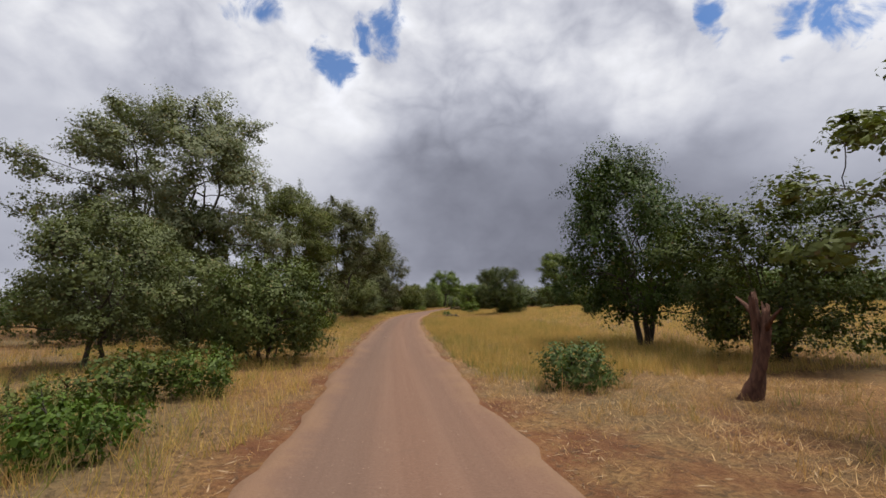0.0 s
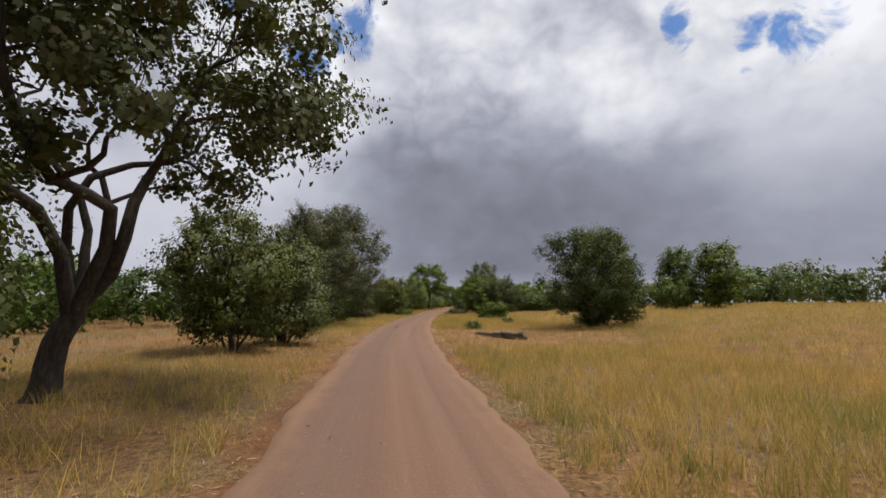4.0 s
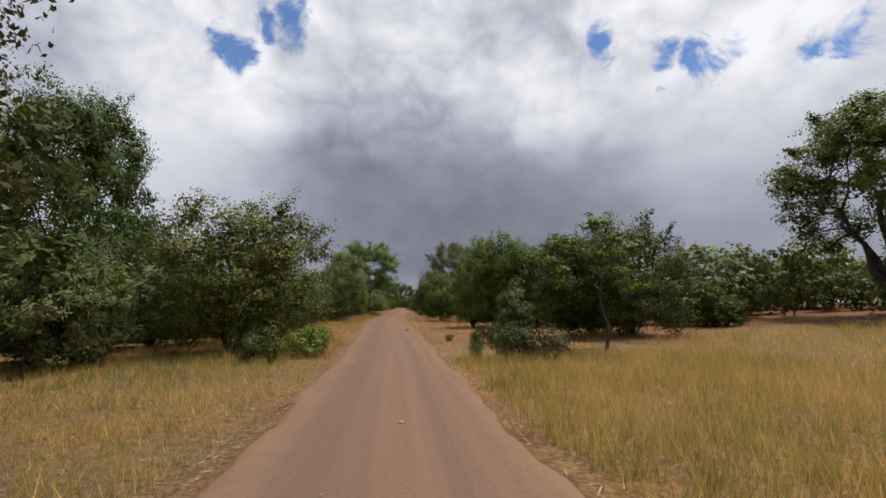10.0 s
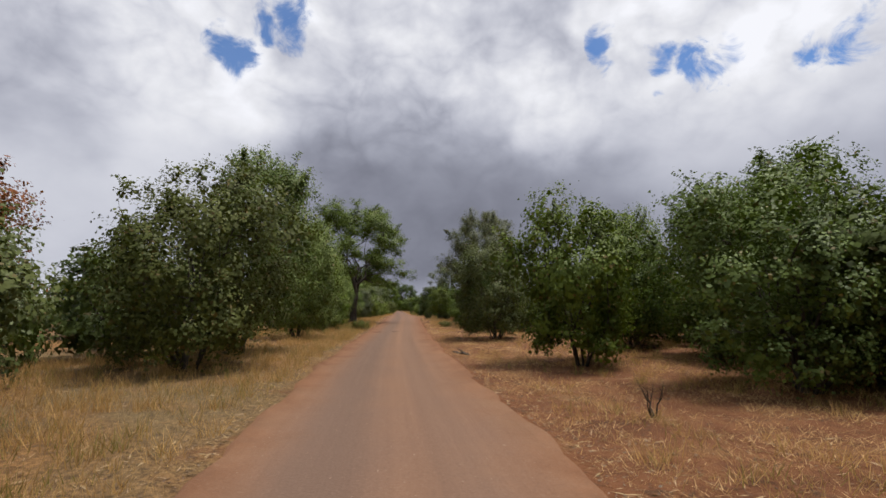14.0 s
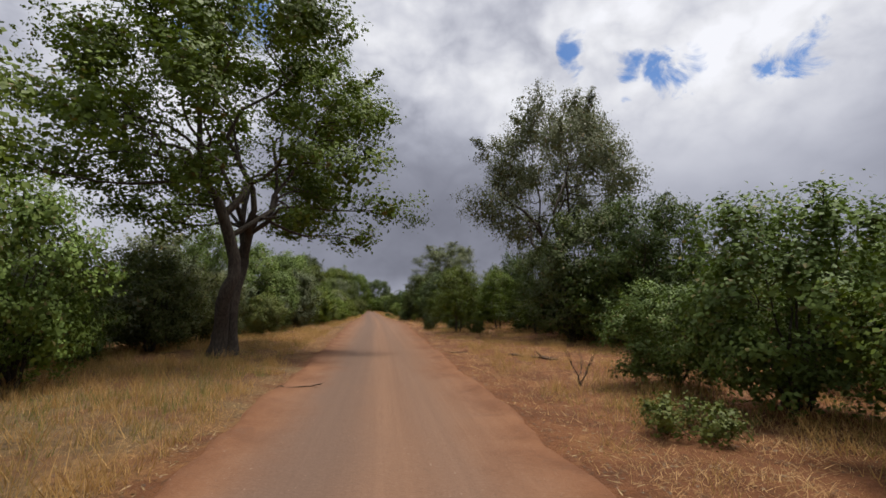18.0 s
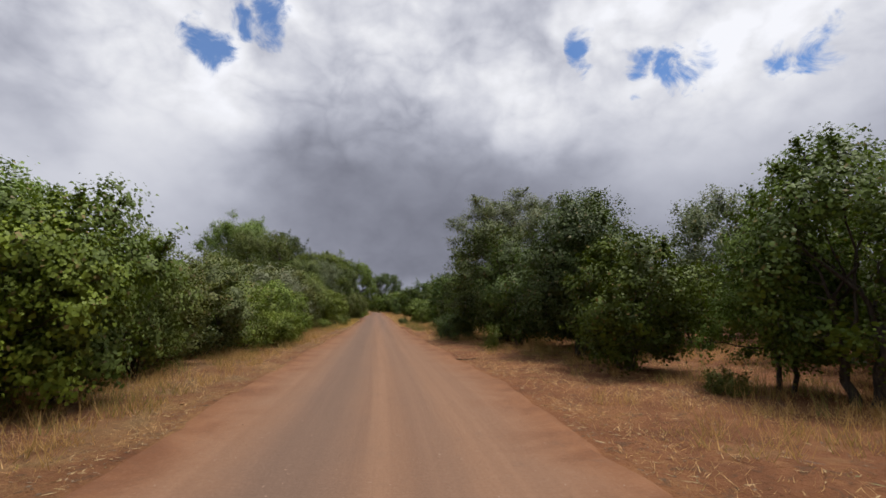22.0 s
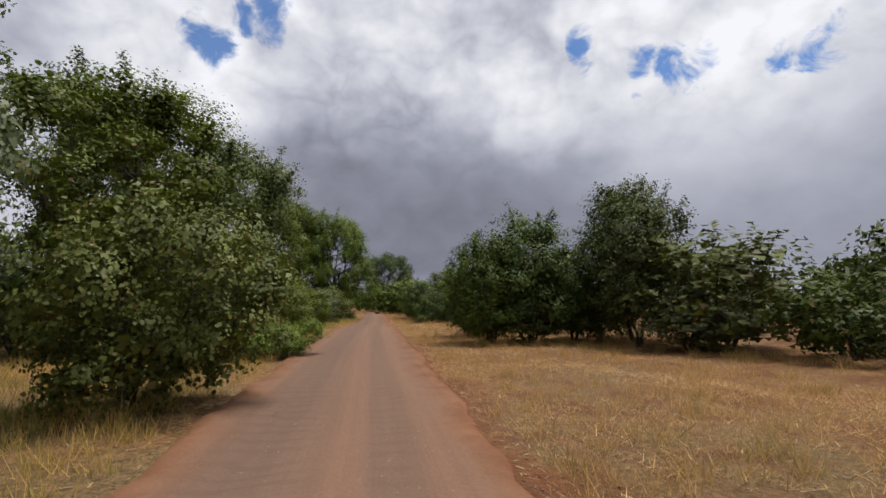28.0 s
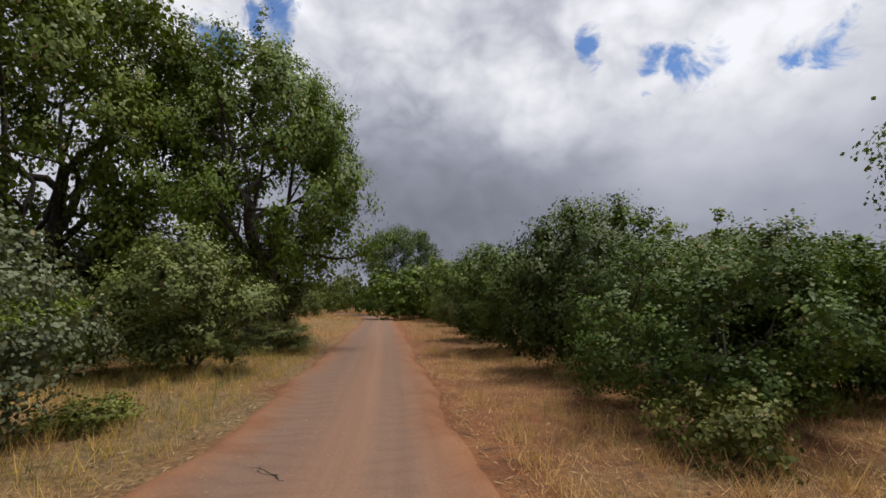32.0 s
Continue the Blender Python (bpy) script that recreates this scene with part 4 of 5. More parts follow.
plant("bush", 216.5, 9.5, 5.2, 2.8, "dark")
plant("bush", 217.5, -6.0, 4.0, 2.4, "grey")
plant("low", 218.3, 4.3, 1.2, 1.1, "dark")
plant("tree", 219.3, 5.5, 4.3, 1.6, "dark")
plant("bush", 219.5, -6.6, 3.8, 2.0, "olive")
plant("bush", 221.6, 5.4, 3.7, 0.9, "dark")
plant("bush", 222.0, -6.6, 4.4, 2.6, "olive")
plant("bush", 223.3, 5.4, 2.2, 1.5, "olive")
plant("bush", 223.9, -6.0, 4.3, 2.0, "bright")
plant("bush", 226.8, -5.6, 3.9, 0.9, "olive")
plant("bush", 227.0, -6.6, 4.5, 2.5, "olive")
plant("bush", 227.5, 6.0, 4.3, 2.1, "dark")
plant("low", 229.2, -4.8, 0.9, 1.4, "bright")
plant("bush", 229.6, 9.0, 5.0, 2.3, "dark")
plant("bush", 230.0, -6.8, 4.0, 2.0, "olive")
plant("bush", 233.0, -7.0, 4.6, 2.6, "bright")
plant("open", 234.0, 12.6, 13.2, 6.3, "grey")
plant("low", 234.8, -4.2, 0.6, 0.5, "olive")
plant("bush", 235.3, 4.3, 1.7, 1.2, "bright")
plant("low", 235.3, -3.3, 1.2, 0.8, "olive")
plant("bush", 236.3, 9.2, 2.7, 1.8, "green")
plant("bush", 237.3, 6.3, 2.0, 1.3, "dark")
plant("acacia", 237.7, -11.5, 9.5, 4.6, "olive")
plant("low", 237.7, 2.5, 0.8, 0.6, "bright")
plant("low", 238.1, -6.8, 1.5, 1.0, "olive")
plant("bush", 238.1, 4.7, 2.6, 1.8, "bright")
plant("bush", 239.0, -7.2, 5.0, 2.6, "bright")
plant("bush", 239.1, -5.7, 3.8, 2.1, "bright")
plant("bush", 241.5, -7.0, 3.6, 1.5, "olive")
plant("bush", 243.1, 6.6, 4.4, 2.4, "dark")
plant("low", 243.2, -4.1, 0.7, 0.9, "bright")
plant("tree", 243.8, 18.7, 6.1, 2.6, "dark")
plant("tree", 244.6, 11.1, 5.6, 1.9, "dark")
plant("giant", 247.0, -15.6, 12.6, 5.0, "bright")
plant("bush", 247.3, -5.7, 3.8, 1.8, "bright")
plant("tree", 249.0, -9.8, 8.0, 1.8, "bright")
plant("tree", 252.2, -8.1, 8.1, 1.7, "grey")
plant("bush", 254.1, -4.0, 3.6, 2.0, "olive")
plant("low", 261.0, -3.8, 1.3, 1.0, "olive")
plant("low", 261.6, -3.5, 1.3, 1.5, "bright")
plant("tree", 262.9, 10.2, 6.4, 1.4, "dark")
plant("tree", 264.2, -6.2, 8.4, 2.8, "green")
plant("tall", 263.2, -9.0, 10.5, 4.8, "green")
plant("tree", 265.0, 11.2, 7.6, 2.5, "dark")
plant("bush", 265.4, 4.9, 5.1, 1.8, "dark")
plant("bush", 265.6, 6.7, 6.0, 0.9, "dark")
plant("bush", 266.3, 9.0, 4.8, 2.2, "dark")
plant("sapling", 269.5, 4.6, 4.4, 1.8, "bright")
plant("bush", 269.6, 5.0, 4.0, 1.3, "green")
plant("bush", 270.0, 5.6, 3.5, 1.6, "dark")
plant("sapling", 275.0, 10.3, 8.2, 1.7, "bright")
plant("bush", 276.5, -6.7, 3.5, 3.3, "bright")
plant("giant", 277.0, -16.8, 15.5, 5.0, "dark")
plant("low", 272.4, -3.9, 1.0, 0.7, "green")
plant("bush", 281.4, -4.9, 2.9, 1.4, "green")
plant("bush", 285.1, 15.7, 4.5, 1.9, "dark")
plant("low", 285.6, 9.5, 1.2, 1.3, "olive")
plant("low", 286.6, 4.0, 0.9, 0.9, "olive")
plant("tree", 286.9, 11.7, 7.1, 3.8, "green")
plant("bush", 287.0, -4.8, 3.1, 1.6, "grey")
plant("bush", 288.4, 5.0, 3.0, 2.5, "dark")
plant("low", 288.6, -4.0, 0.5, 0.8, "olive")
plant("bush", 288.8, 6.9, 2.8, 1.0, "dark")
plant("bush", 289.1, 8.5, 3.0, 1.4, "dark")
plant("bush", 290.5, 7.4, 3.4, 2.4, "dark")
plant("sapling", 292.0, 8.0, 4.2, 1.6, "bright")
plant("bush", 292.5, 9.5, 3.6, 2.2, "dark")
plant("bush", 293.0, 5.3, 4.0, 2.1, "dark")
plant("bush", 293.1, 13.5, 3.8, 2.2, "dark")
plant("bush", 293.1, -7.5, 2.1, 1.8, "bright")
plant("bush", 293.7, -4.6, 3.6, 2.0, "bright")
plant("giant", 299.0, -11.4, 14.6, 5.7, "green")
plant("bush", 297.0, 7.6, 5.6, 2.3, "dark")
plant("bush", 298.0, 4.9, 4.0, 2.2, "green")
plant("low", 298.1, -3.5, 1.2, 1.4, "olive")
plant("giant", 300.0, -4.9, 12.8, 5.0, "green")
plant("bush", 300.5, -9.0, 5.0, 3.0, "dark")
plant("bush", 303.0, -5.4, 4.6, 2.2, "dark")
plant("bush", 303.0, 5.0, 4.4, 2.2, "dark")
plant("bush", 309.0, 5.6, 4.2, 2.2, "olive")
plant("bush", 316.0, 5.2, 4.4, 2.2, "green")
plant("tree", 332.5, 8.2, 6.7, 4.2, "dark")
plant("tall", 348.4, 4.9, 13.5, 6.5, "dark")

# ---------------------------------------------------------------- woodland farther off
rng_far = np.random.default_rng(5)


def far_wood(label, kind, s0, s1, u0, u1, gap, h0, h1):
    """Bush trees scattered over that stretch of the plan, past counting: one joined mesh."""
    parts, turns, tints, wood_v, wood_f, nw = [], [], [], [], [], 0
    u = u0
    names = ("green", "green", "olive", "dark", "green", "grey")
    while abs(u) < abs(u1):
        s = s0 + rng_far.uniform(0, gap)
        while s < s1:
            h = rng_far.uniform(h0, h1) * rng_far.choice([0.7, 1.0, 1.0, 1.2])
            r = max(h, 3.4) * rng_far.uniform(0.52, 0.7)
            v = int(rng_far.integers(0, VARIANTS[kind]))
            if (kind, v) not in PROTO:
                PROTO[kind, v] = build_plant(kind, v)
            uu = u + rng_far.uniform(-0.4, 0.4) * gap
            x, y = (float(q) for q in along(s, uu))
            z = float(ground_z(np.array([x]), np.array([y]), np.array([s]), np.array([uu]))[0])
            a = rng_far.uniform(0, 2 * math.pi)
            k = KINDS[kind]
            sl = SLENDER[VARIANTS[kind]][v] ** 0.5
            sc = np.array([r / k["r"] * sl, r / k["r"] * sl, h / k["h"] / sl])
            rot = np.array([[math.cos(a), -math.sin(a), 0], [math.sin(a), math.cos(a), 0], [0, 0, 1]])
            for ob in PROTO[kind, v].children:
                co = np.empty(len(ob.data.vertices) * 3)
                ob.data.vertices.foreach_get("co", co)
                co = (co.reshape(-1, 3) * sc) @ rot.T + (x, y, z - 0.03)
                if ob.name.startswith("crown"):
                    parts.append(co)
                    nv = np.empty(len(co) * 3)
                    ob.data.attributes["custom_normal"].data.foreach_get("vector", nv)
                    nv = (nv.reshape(-1, 3) / sc) @ rot.T
                    turns.append(nv / (np.linalg.norm(nv, axis=1)[:, None] + 1e-9))
                    tints.append(np.full(len(co) // 3, rng_far.integers(0, 6)))
                elif kind == "wood":
                    wood_v.append(co)
                    f = np.empty(len(ob.data.loops), int)
                    ob.data.loops.foreach_get("vertex_index", f)
                    wood_f.append(f + nw)
                    nw += len(co)
            s += gap * rng_far.uniform(0.7, 1.3)
        u += math.copysign(gap * 1.3, u1)
    leaf, tint = np.concatenate(parts), np.concatenate(tints)
    wood = np.concatenate(wood_v) if wood_v else np.zeros((0, 3))
    wf = np.concatenate(wood_f) if wood_f else np.zeros(0, int)
    co, f = np.concatenate([wood, leaf]), np.concatenate([wf, np.arange(len(leaf)) + len(wood)])
    index = np.concatenate([np.full(len(wf) // 4, 6), tint])
    begin = np.concatenate([np.arange(0, len(wf), 4), len(wf) + np.arange(0, len(leaf), 3)])
    me = bpy.data.meshes.new("woodland")
    me.vertices.add(len(co))
    me.vertices.foreach_set("co", co.ravel().astype(np.float32))
    me.loops.add(len(f))
    me.loops.foreach_set("vertex_index", f.astype(np.int32))
    me.polygons.add(len(begin))
    me.polygons.foreach_set("loop_start", begin.astype(np.int32))
    for n in names:
        me.materials.append(LEAF[n])
    me.materials.append(BARK)
    me.polygons.foreach_set("material_index", index.astype(np.int32))
    me.update(calc_edges=True)
    bare = np.empty(len(co) * 3)
    me.vertices.foreach_get("normal", bare)
    at = me.attributes.new("custom_normal", "FLOAT_VECTOR", "POINT")
    at.data.foreach_set("vector", np.concatenate([bare.reshape(-1, 3)[:len(wood)], *turns]).ravel().astype(np.float32))
    tagged(new("woodland", me), label, "woodland", kind="stuff")


# right of the open fields, then close behind the roadside on both sides
far_wood("distant line of green bush beyond the grass field", "far", 0, 112, 48, 75, 6.5, 3.6, 6.2)
far_wood("green thicket standing behind the roadside shrubs", "wood", 108, 262, 12, 18, 4.5, 2.4, 4.0)
far_wood("woodland of bushy green trees farther back", "far", 108, 330, 19, 34, 5.5, 3.0, 4.8)
far_wood("green thicket standing behind the roadside shrubs", "wood", 258, 325, 12, 18, 5, 2.4, 4.0)
far_wood("green thicket standing behind the roadside shrubs", "wood", 96, 325, -11, -17, 4.5, 2.8, 4.8)
far_wood("woodland of bushy green trees farther back", "far", 6, 325, -19, -36, 6.0, 3.0, 5.5)
far_wood("belt of green bush along the far side of the field", "far", 112, 130, 22, 72, 6, 4.0, 6.5)
far_wood("thicket closing the view at the bend of the track", "wood", 322, 352, 7, 14, 5, 3.5, 6)
far_wood("woodland behind the bend of the track", "far", 330, 420, 5, 40, 7, 4, 7)
far_wood("woodland behind the bend of the track", "far", 335, 420, -7, -30, 7, 4, 7)

for proto in PROTO.values():
    for ob in (*proto.children_recursive, proto):
        bpy.data.objects.remove(ob)

# ---------------------------------------------------------------- grass


def blades(name, s, u, height, width, lean, mat, label, seed):
    """One joined mesh of thin grass blades, one at every place."""
    rng = np.random.default_rng(seed)
    n = len(s)
    x, y = along(s, u)
    z = ground_z(x, y, s, u)
    a = rng.uniform(0, 2 * math.pi, n)
    b = rng.uniform(0, 2 * math.pi, n)
    hgt = height * rng.uniform(0.55, 1.25, n)
    wid = width * rng.uniform(0.6, 1.3, n)
    ln = lean * rng.uniform(0.2, 1.3, n) * hgt
    base = np.stack([x, y, z - 0.02], 1)
    side = np.stack([np.cos(a), np.sin(a), 0 * a], 1) * wid[:, None] / 2
    way = np.stack([np.cos(b), np.sin(b), 0 * b], 1) * ln[:, None]
    tip = base + way + np.stack([0 * a, 0 * a, hgt], 1)
    v = np.stack([base - side, base + side, tip], 1).reshape(-1, 3)
    me = bpy.data.meshes.new(name)
    me.vertices.add(n * 3)
    me.vertices.foreach_set("co", v.ravel().astype(np.float32))
    me.loops.add(n * 3)
    me.loops.foreach_set("vertex_index", np.arange(n * 3).astype(np.int32))
    me.polygons.add(n)
    me.polygons.foreach_set("loop_start", np.arange(0, n * 3, 3).astype(np.int32))
    me.materials.append(mat)
    me.update(calc_edges=True)
    return tagged(new(name, me), label, "grass", kind="stuff")


def meadow(name, s0, s1, u0, u1, tufts, per, height, width, lean, mat, label, seed, bare=0.0, spread=0.07):
    """Tufts to the square metre between the road's edge (u0 beyond it) and u1."""
    rng = np.random.default_rng(seed)
    n = int((s1 - s0) * abs(u1 - u0) * tufts)
    s = rng.uniform(s0, s1, n)
    lo, hi = edges(s)
    u = (hi + u0 + rng.uniform(0, 1, n) * (u1 - u0)) if u1 > 0 else (lo + u0 + rng.uniform(0, 1, n) * (u1 - u0))
    x, y = along(s, u)
    keep = lump(x, y, 0.55, 1.0 + seed) + 0.6 * lump(x, y, 1.7, seed) > bare * 2.4 - 1.4
    s, u = s[keep], u[keep]
    hg = height * rng.uniform(0.5, 1.2, len(s))
    s, u, hg = np.repeat(s, per), np.repeat(u, per), np.repeat(hg, per)
    s, u = s + rng.normal(0, spread, len(s)), u + rng.normal(0, spread, len(s))
    lo, hi = edges(s)
    ok = (u < lo - 0.02) | (u > hi + 0.02)
    return blades(name, s[ok], u[ok], hg[ok], width, lean, mat, label, seed)


DRY = "dry golden straw grass beside the dirt track"
HALF = "half-green tufted grass beside the dirt track"
meadow("dry_grass", -3, 13, 0.3, 14, 4, 16, 0.26, 0.011, 0.66, STRAW, DRY, 11, 0.45)
meadow("dry_grass", 10, 50, 0.35, 9, 24, 11, 0.42, 0.012, 0.50, GREENISH, "tall golden grass with greenish patches in the open field", 12, 0.1)
meadow("dry_grass", 10, 58, 9, 50, 6, 8, 0.42, 0.018, 0.70, GREENISH, "pale golden grass across the open field", 13, 0.1, 0.12)
meadow("dry_grass", 50, 66, 0.4, 14, 7, 14, 0.25, 0.011, 0.66, STRAW, DRY, 14, 0.3)
meadow("dry_grass", 64, 99, 0.3, 9, 24, 11, 0.42, 0.012, 0.50, GREENISH, "tall golden grass with greenish patches in the open field", 15, 0.1)
meadow("dry_grass", 58, 104, 9, 50, 6, 8, 0.42, 0.018, 0.70, GREENISH, "pale golden grass across the open field", 16, 0.1, 0.12)
meadow("dry_grass", 98, 160, 0.5, 10, 4, 22, 0.26, 0.010, 0.9, STRAW, DRY, 17, 0.55, 0.10)
meadow("dry_grass", 158, 236, 1.0, 11, 5, 22, 0.36, 0.010, 0.8, STRAW, "sparse dry grass on bare red soil", 18, 0.52, 0.10)
meadow("dry_grass", 232, 300, 0.3, 11, 5, 22, 0.34, 0.010, 0.8, STRAW, DRY, 19, 0.45, 0.10)
meadow("dry_grass", -3, 48, -0.3, -10, 12, 11, 0.36, 0.011, 0.66, GREENISH, HALF, 21, 0.25)
meadow("dry_grass", 46, 62, -0.4, -9, 12, 11, 0.24, 0.011, 0.66, STRAW, DRY, 22, 0.25)
meadow("dry_grass", 60, 100, -0.3, -8, 16, 11, 0.3, 0.011, 0.66, GREENISH, HALF, 23, 0.2)
meadow("dry_grass", 100, 170, -0.3, -8, 7, 20, 0.36, 0.011, 0.66, STRAW, DRY, 24, 0.25, 0.10)
meadow("dry_grass", 168, 232, -0.7, -8, 7, 20, 0.32, 0.011, 0.75, STRAW, "sparse dry grass on bare red soil", 25, 0.42, 0.10)
meadow("dry_grass", 230, 300, -0.3, -8, 13, 11, 0.32, 0.011, 0.66, GREENISH, HALF, 26, 0.3)
meadow("dry_grass", 300, 400, 0.3, 10, 2, 8, 0.35, 0.020, 0.60, STRAW, DRY, 27, 0.2, 0.15)
meadow("dry_grass", 300, 400, -0.3, -10, 2, 8, 0.35, 0.020, 0.60, STRAW, DRY, 28, 0.2, 0.15)
meadow("dry_grass", -3, 130, -10, -34, 2, 8, 0.4, 0.020, 0.50, STRAW, "pale dry grass under the trees", 29, 0.3, 0.15)

WEEDS = "green weeds and grass tufts under the roadside shrubs"
meadow("green_grass", 60, 100, -2.4, -7, 7, 12, 0.34, 0.012, 0.5, FRESH, WEEDS, 41, 0.5)
meadow("green_grass", -3, 45, -2.2, -7, 6, 12, 0.34, 0.012, 0.5, FRESH, WEEDS, 42, 0.55)
meadow("green_grass", 226, 262, -0.8, -5, 7, 12, 0.36, 0.012, 0.5, FRESH, WEEDS, 43, 0.5)
meadow("green_grass", 272, 305, -0.9, -5, 7, 12, 0.34, 0.012, 0.5, FRESH, WEEDS, 44, 0.5)
meadow("green_grass", 224, 246, 0.5, 5, 7, 12, 0.52, 0.012, 0.45, FRESH, WEEDS, 45, 0.5)
meadow("green_grass", 150, 172, -0.6, -4, 6, 12, 0.32, 0.012, 0.5, FRESH, WEEDS, 46, 0.55)
meadow("green_grass", 10, 50, 0.25, 1.6, 8, 12, 0.34, 0.012, 0.5, FRESH, "green grass tufts along the edge of the track", 47, 0.5)
meadow("green_grass", 64, 98, 0.25, 1.6, 8, 12, 0.36, 0.012, 0.5, FRESH, "green grass tufts along the edge of the track", 48, 0.5)

PALE = grass_material("pale_matted_straw", (0.36, 0.205, 0.085), (0.82, 0.58, 0.29), (0.26, 0.14, 0.06), 0.22)
MAT = "matted pale straw lying over red soil"
meadow("matted_straw", -3, 14, 0.1, 9, 26, 10, 0.09, 0.011, 2.4, PALE, MAT, 61, 0.42, 0.16)
meadow("matted_straw", 48, 66, 0.1, 9, 26, 10, 0.09, 0.011, 2.4, PALE, MAT, 62, 0.42, 0.16)
meadow("matted_straw", 46, 64, -0.1, -7, 16, 10, 0.085, 0.008, 2.4, PALE, MAT, 63, 0.36, 0.16)
meadow("matted_straw", 98, 160, 0.1, 8, 26, 10, 0.09, 0.011, 2.4, PALE, MAT, 64, 0.45, 0.16)
meadow("matted_straw", 158, 236, 0.3, 7, 18, 10, 0.09, 0.011, 2.4, PALE, MAT, 65, 0.5, 0.16)
meadow("matted_straw", 232, 296, 0.1, 8, 28, 10, 0.10, 0.011, 2.4, PALE, MAT, 66, 0.42, 0.16)
meadow("matted_straw", 160, 296, -0.2, -5, 13, 10, 0.08, 0.008, 2.4, PALE, MAT, 67, 0.48, 0.16)



def skirt(per, height, mat, label, seed):
    """Taller grass that stands among and round the stems of the shrubs near the track."""
    rng = np.random.default_rng(seed)
    near = np.array([q for q in PLANTED if abs(q[1]) < 14 and q[2] > 0.8])
    at = np.repeat(near, per, 0)
    w, d = rng.uniform(0, 2 * math.pi, len(at)), np.sqrt(rng.uniform(0.05, 1, len(at))) * (0.2 + 0.95 * at[:, 2])
    s, u = np.repeat(at[:, 0] + d * np.sin(w), 14), np.repeat(at[:, 1] + d * np.cos(w), 14)
    hg = np.repeat(height * rng.uniform(0.5, 1.2, len(at)), 14)
    s, u = s + rng.normal(0, 0.09, len(s)), u + rng.normal(0, 0.09, len(s))
    lo, hi = edges(s)
    ok = (u < lo - 0.1) | (u > hi + 0.1)
    return blades("grass_skirt", s[ok], u[ok], hg[ok], 0.012, 0.5, mat, label, seed)


skirt(11, 0.42, STRAW, "dry grass standing round the stems of the shrubs", 71)
skirt(9, 0.46, FRESH, "green grass standing round the stems of the shrubs", 72)

LITTER = "flattened straw litter along the edge of the track"
meadow("straw_litter", -3, 160, 0.0, 1.1, 28, 4, 0.07, 0.012, 1.60, STRAW, LITTER, 31, 0.3, 0.10)
meadow("straw_litter", -3, 160, -0.0, -1.1, 28, 4, 0.07, 0.012, 1.60, STRAW, LITTER, 32, 0.3, 0.10)
meadow("straw_litter", 160, 290, 0.0, 2.2, 12, 4, 0.06, 0.012, 1.80, STRAW, LITTER, 33, 0.5, 0.10)
meadow("straw_litter", 160, 290, -0.0, -2.2, 12, 4, 0.06, 0.012, 1.80, STRAW, LITTER, 34, 0.5, 0.10)


def scatter(name, s0, s1, across, n, size, mat, label, category, seed, lift=0.008, aspect=0.5):
    """Fallen leaves or grit: small tilted flakes lying on the ground, joined."""
    rng = np.random.default_rng(seed)
    s = rng.uniform(s0, s1, n)
    lo, hi = edges(s)
    u = across(rng, s, lo, hi, n)
    lo, hi = edges(s)
    x, y = along(s, u)
    on_road = (u > lo) & (u < hi)
    z = np.where(on_road, 0.016, ground_z(x, y, s, u) + lift)
    a = rng.uniform(0, 2 * math.pi, n)
    k = size * rng.uniform(0.4, 1.4, n)
    c = np.stack([x, y, z], 1)
    e1 = np.stack([np.cos(a), np.sin(a), rng.normal(0, 0.12, n)], 1) * k[:, None]
    e2 = np.stack([-np.sin(a), np.cos(a), rng.normal(0, 0.25, n)], 1) * k[:, None] * aspect
    v = np.stack([c - e1, c + e2 + [0, 0, 0.25 * size * aspect], c + e1, c - e2], 1).reshape(-1, 3)
    me = mesh_of(name, v, np.arange(n * 4).reshape(n, 4), mat, smooth=False)
    return tagged(new(name, me), label, category, kind="stuff")


def beside(width):
    """Both verges, thickest near the track's edge."""
    def pick(rng, s, lo, hi, n):
        far = rng.uniform(0, 1, n) ** 1.6 * width
        return np.where(rng.uniform(0, 1, n) < 0.5, lo - far, hi + far)
    return pick


def upon(rng, s, lo, hi, n):
    """On the track, mostly towards its edges and between the ruts."""
    f = rng.beta(0.7, 0.7, n)
    return lo + (hi - lo) * f


def beneath(rng, s, lo, hi, n):
    """Round the foot of every shrub and tree; moves s as well."""
    k = rng.integers(0, len(PLANTED), n)
    at = np.array(PLANTED)[k]
    w, d = rng.uniform(0, 2 * math.pi, n), np.sqrt(rng.uniform(0, 1, n)) * (0.5 + 1.15 * at[:, 2])
    s[:] = at[:, 0] + d * np.sin(w)
    return at[:, 1] + d * np.cos(w)


scatter("leaf_litter", -2, 300, beneath, 60000, 0.03, LITTER_MAT, "brown fallen leaves lying thickly under the shrubs", "leaf litter", 58)
scatter("dry_twigs", -2, 300, beneath, 9000, 0.13, TWIG, "thin brown twigs fallen under the shrubs", "twigs", 59, aspect=0.03)
scatter("leaf_litter", -2, 300, beside(7.0), 30000, 0.02, LITTER_MAT, "brown fallen leaves and bark scraps on the verges", "leaf litter", 51)
scatter("leaf_litter", 100, 300, beside(6.0), 42000, 0.024, LITTER_MAT, "brown fallen leaves scattered over red soil", "leaf litter", 52)
scatter("grit", -2, 300, upon, 14000, 0.014, STONE, "small pale stones and grit scattered on the track", "gravel", 53)
scatter("dead_grass", 95, 300, beside(9.0), 30000, 0.07, DEAD_GRASS, "flattened pale dead grass on red soil", "dead grass", 54, aspect=0.1)

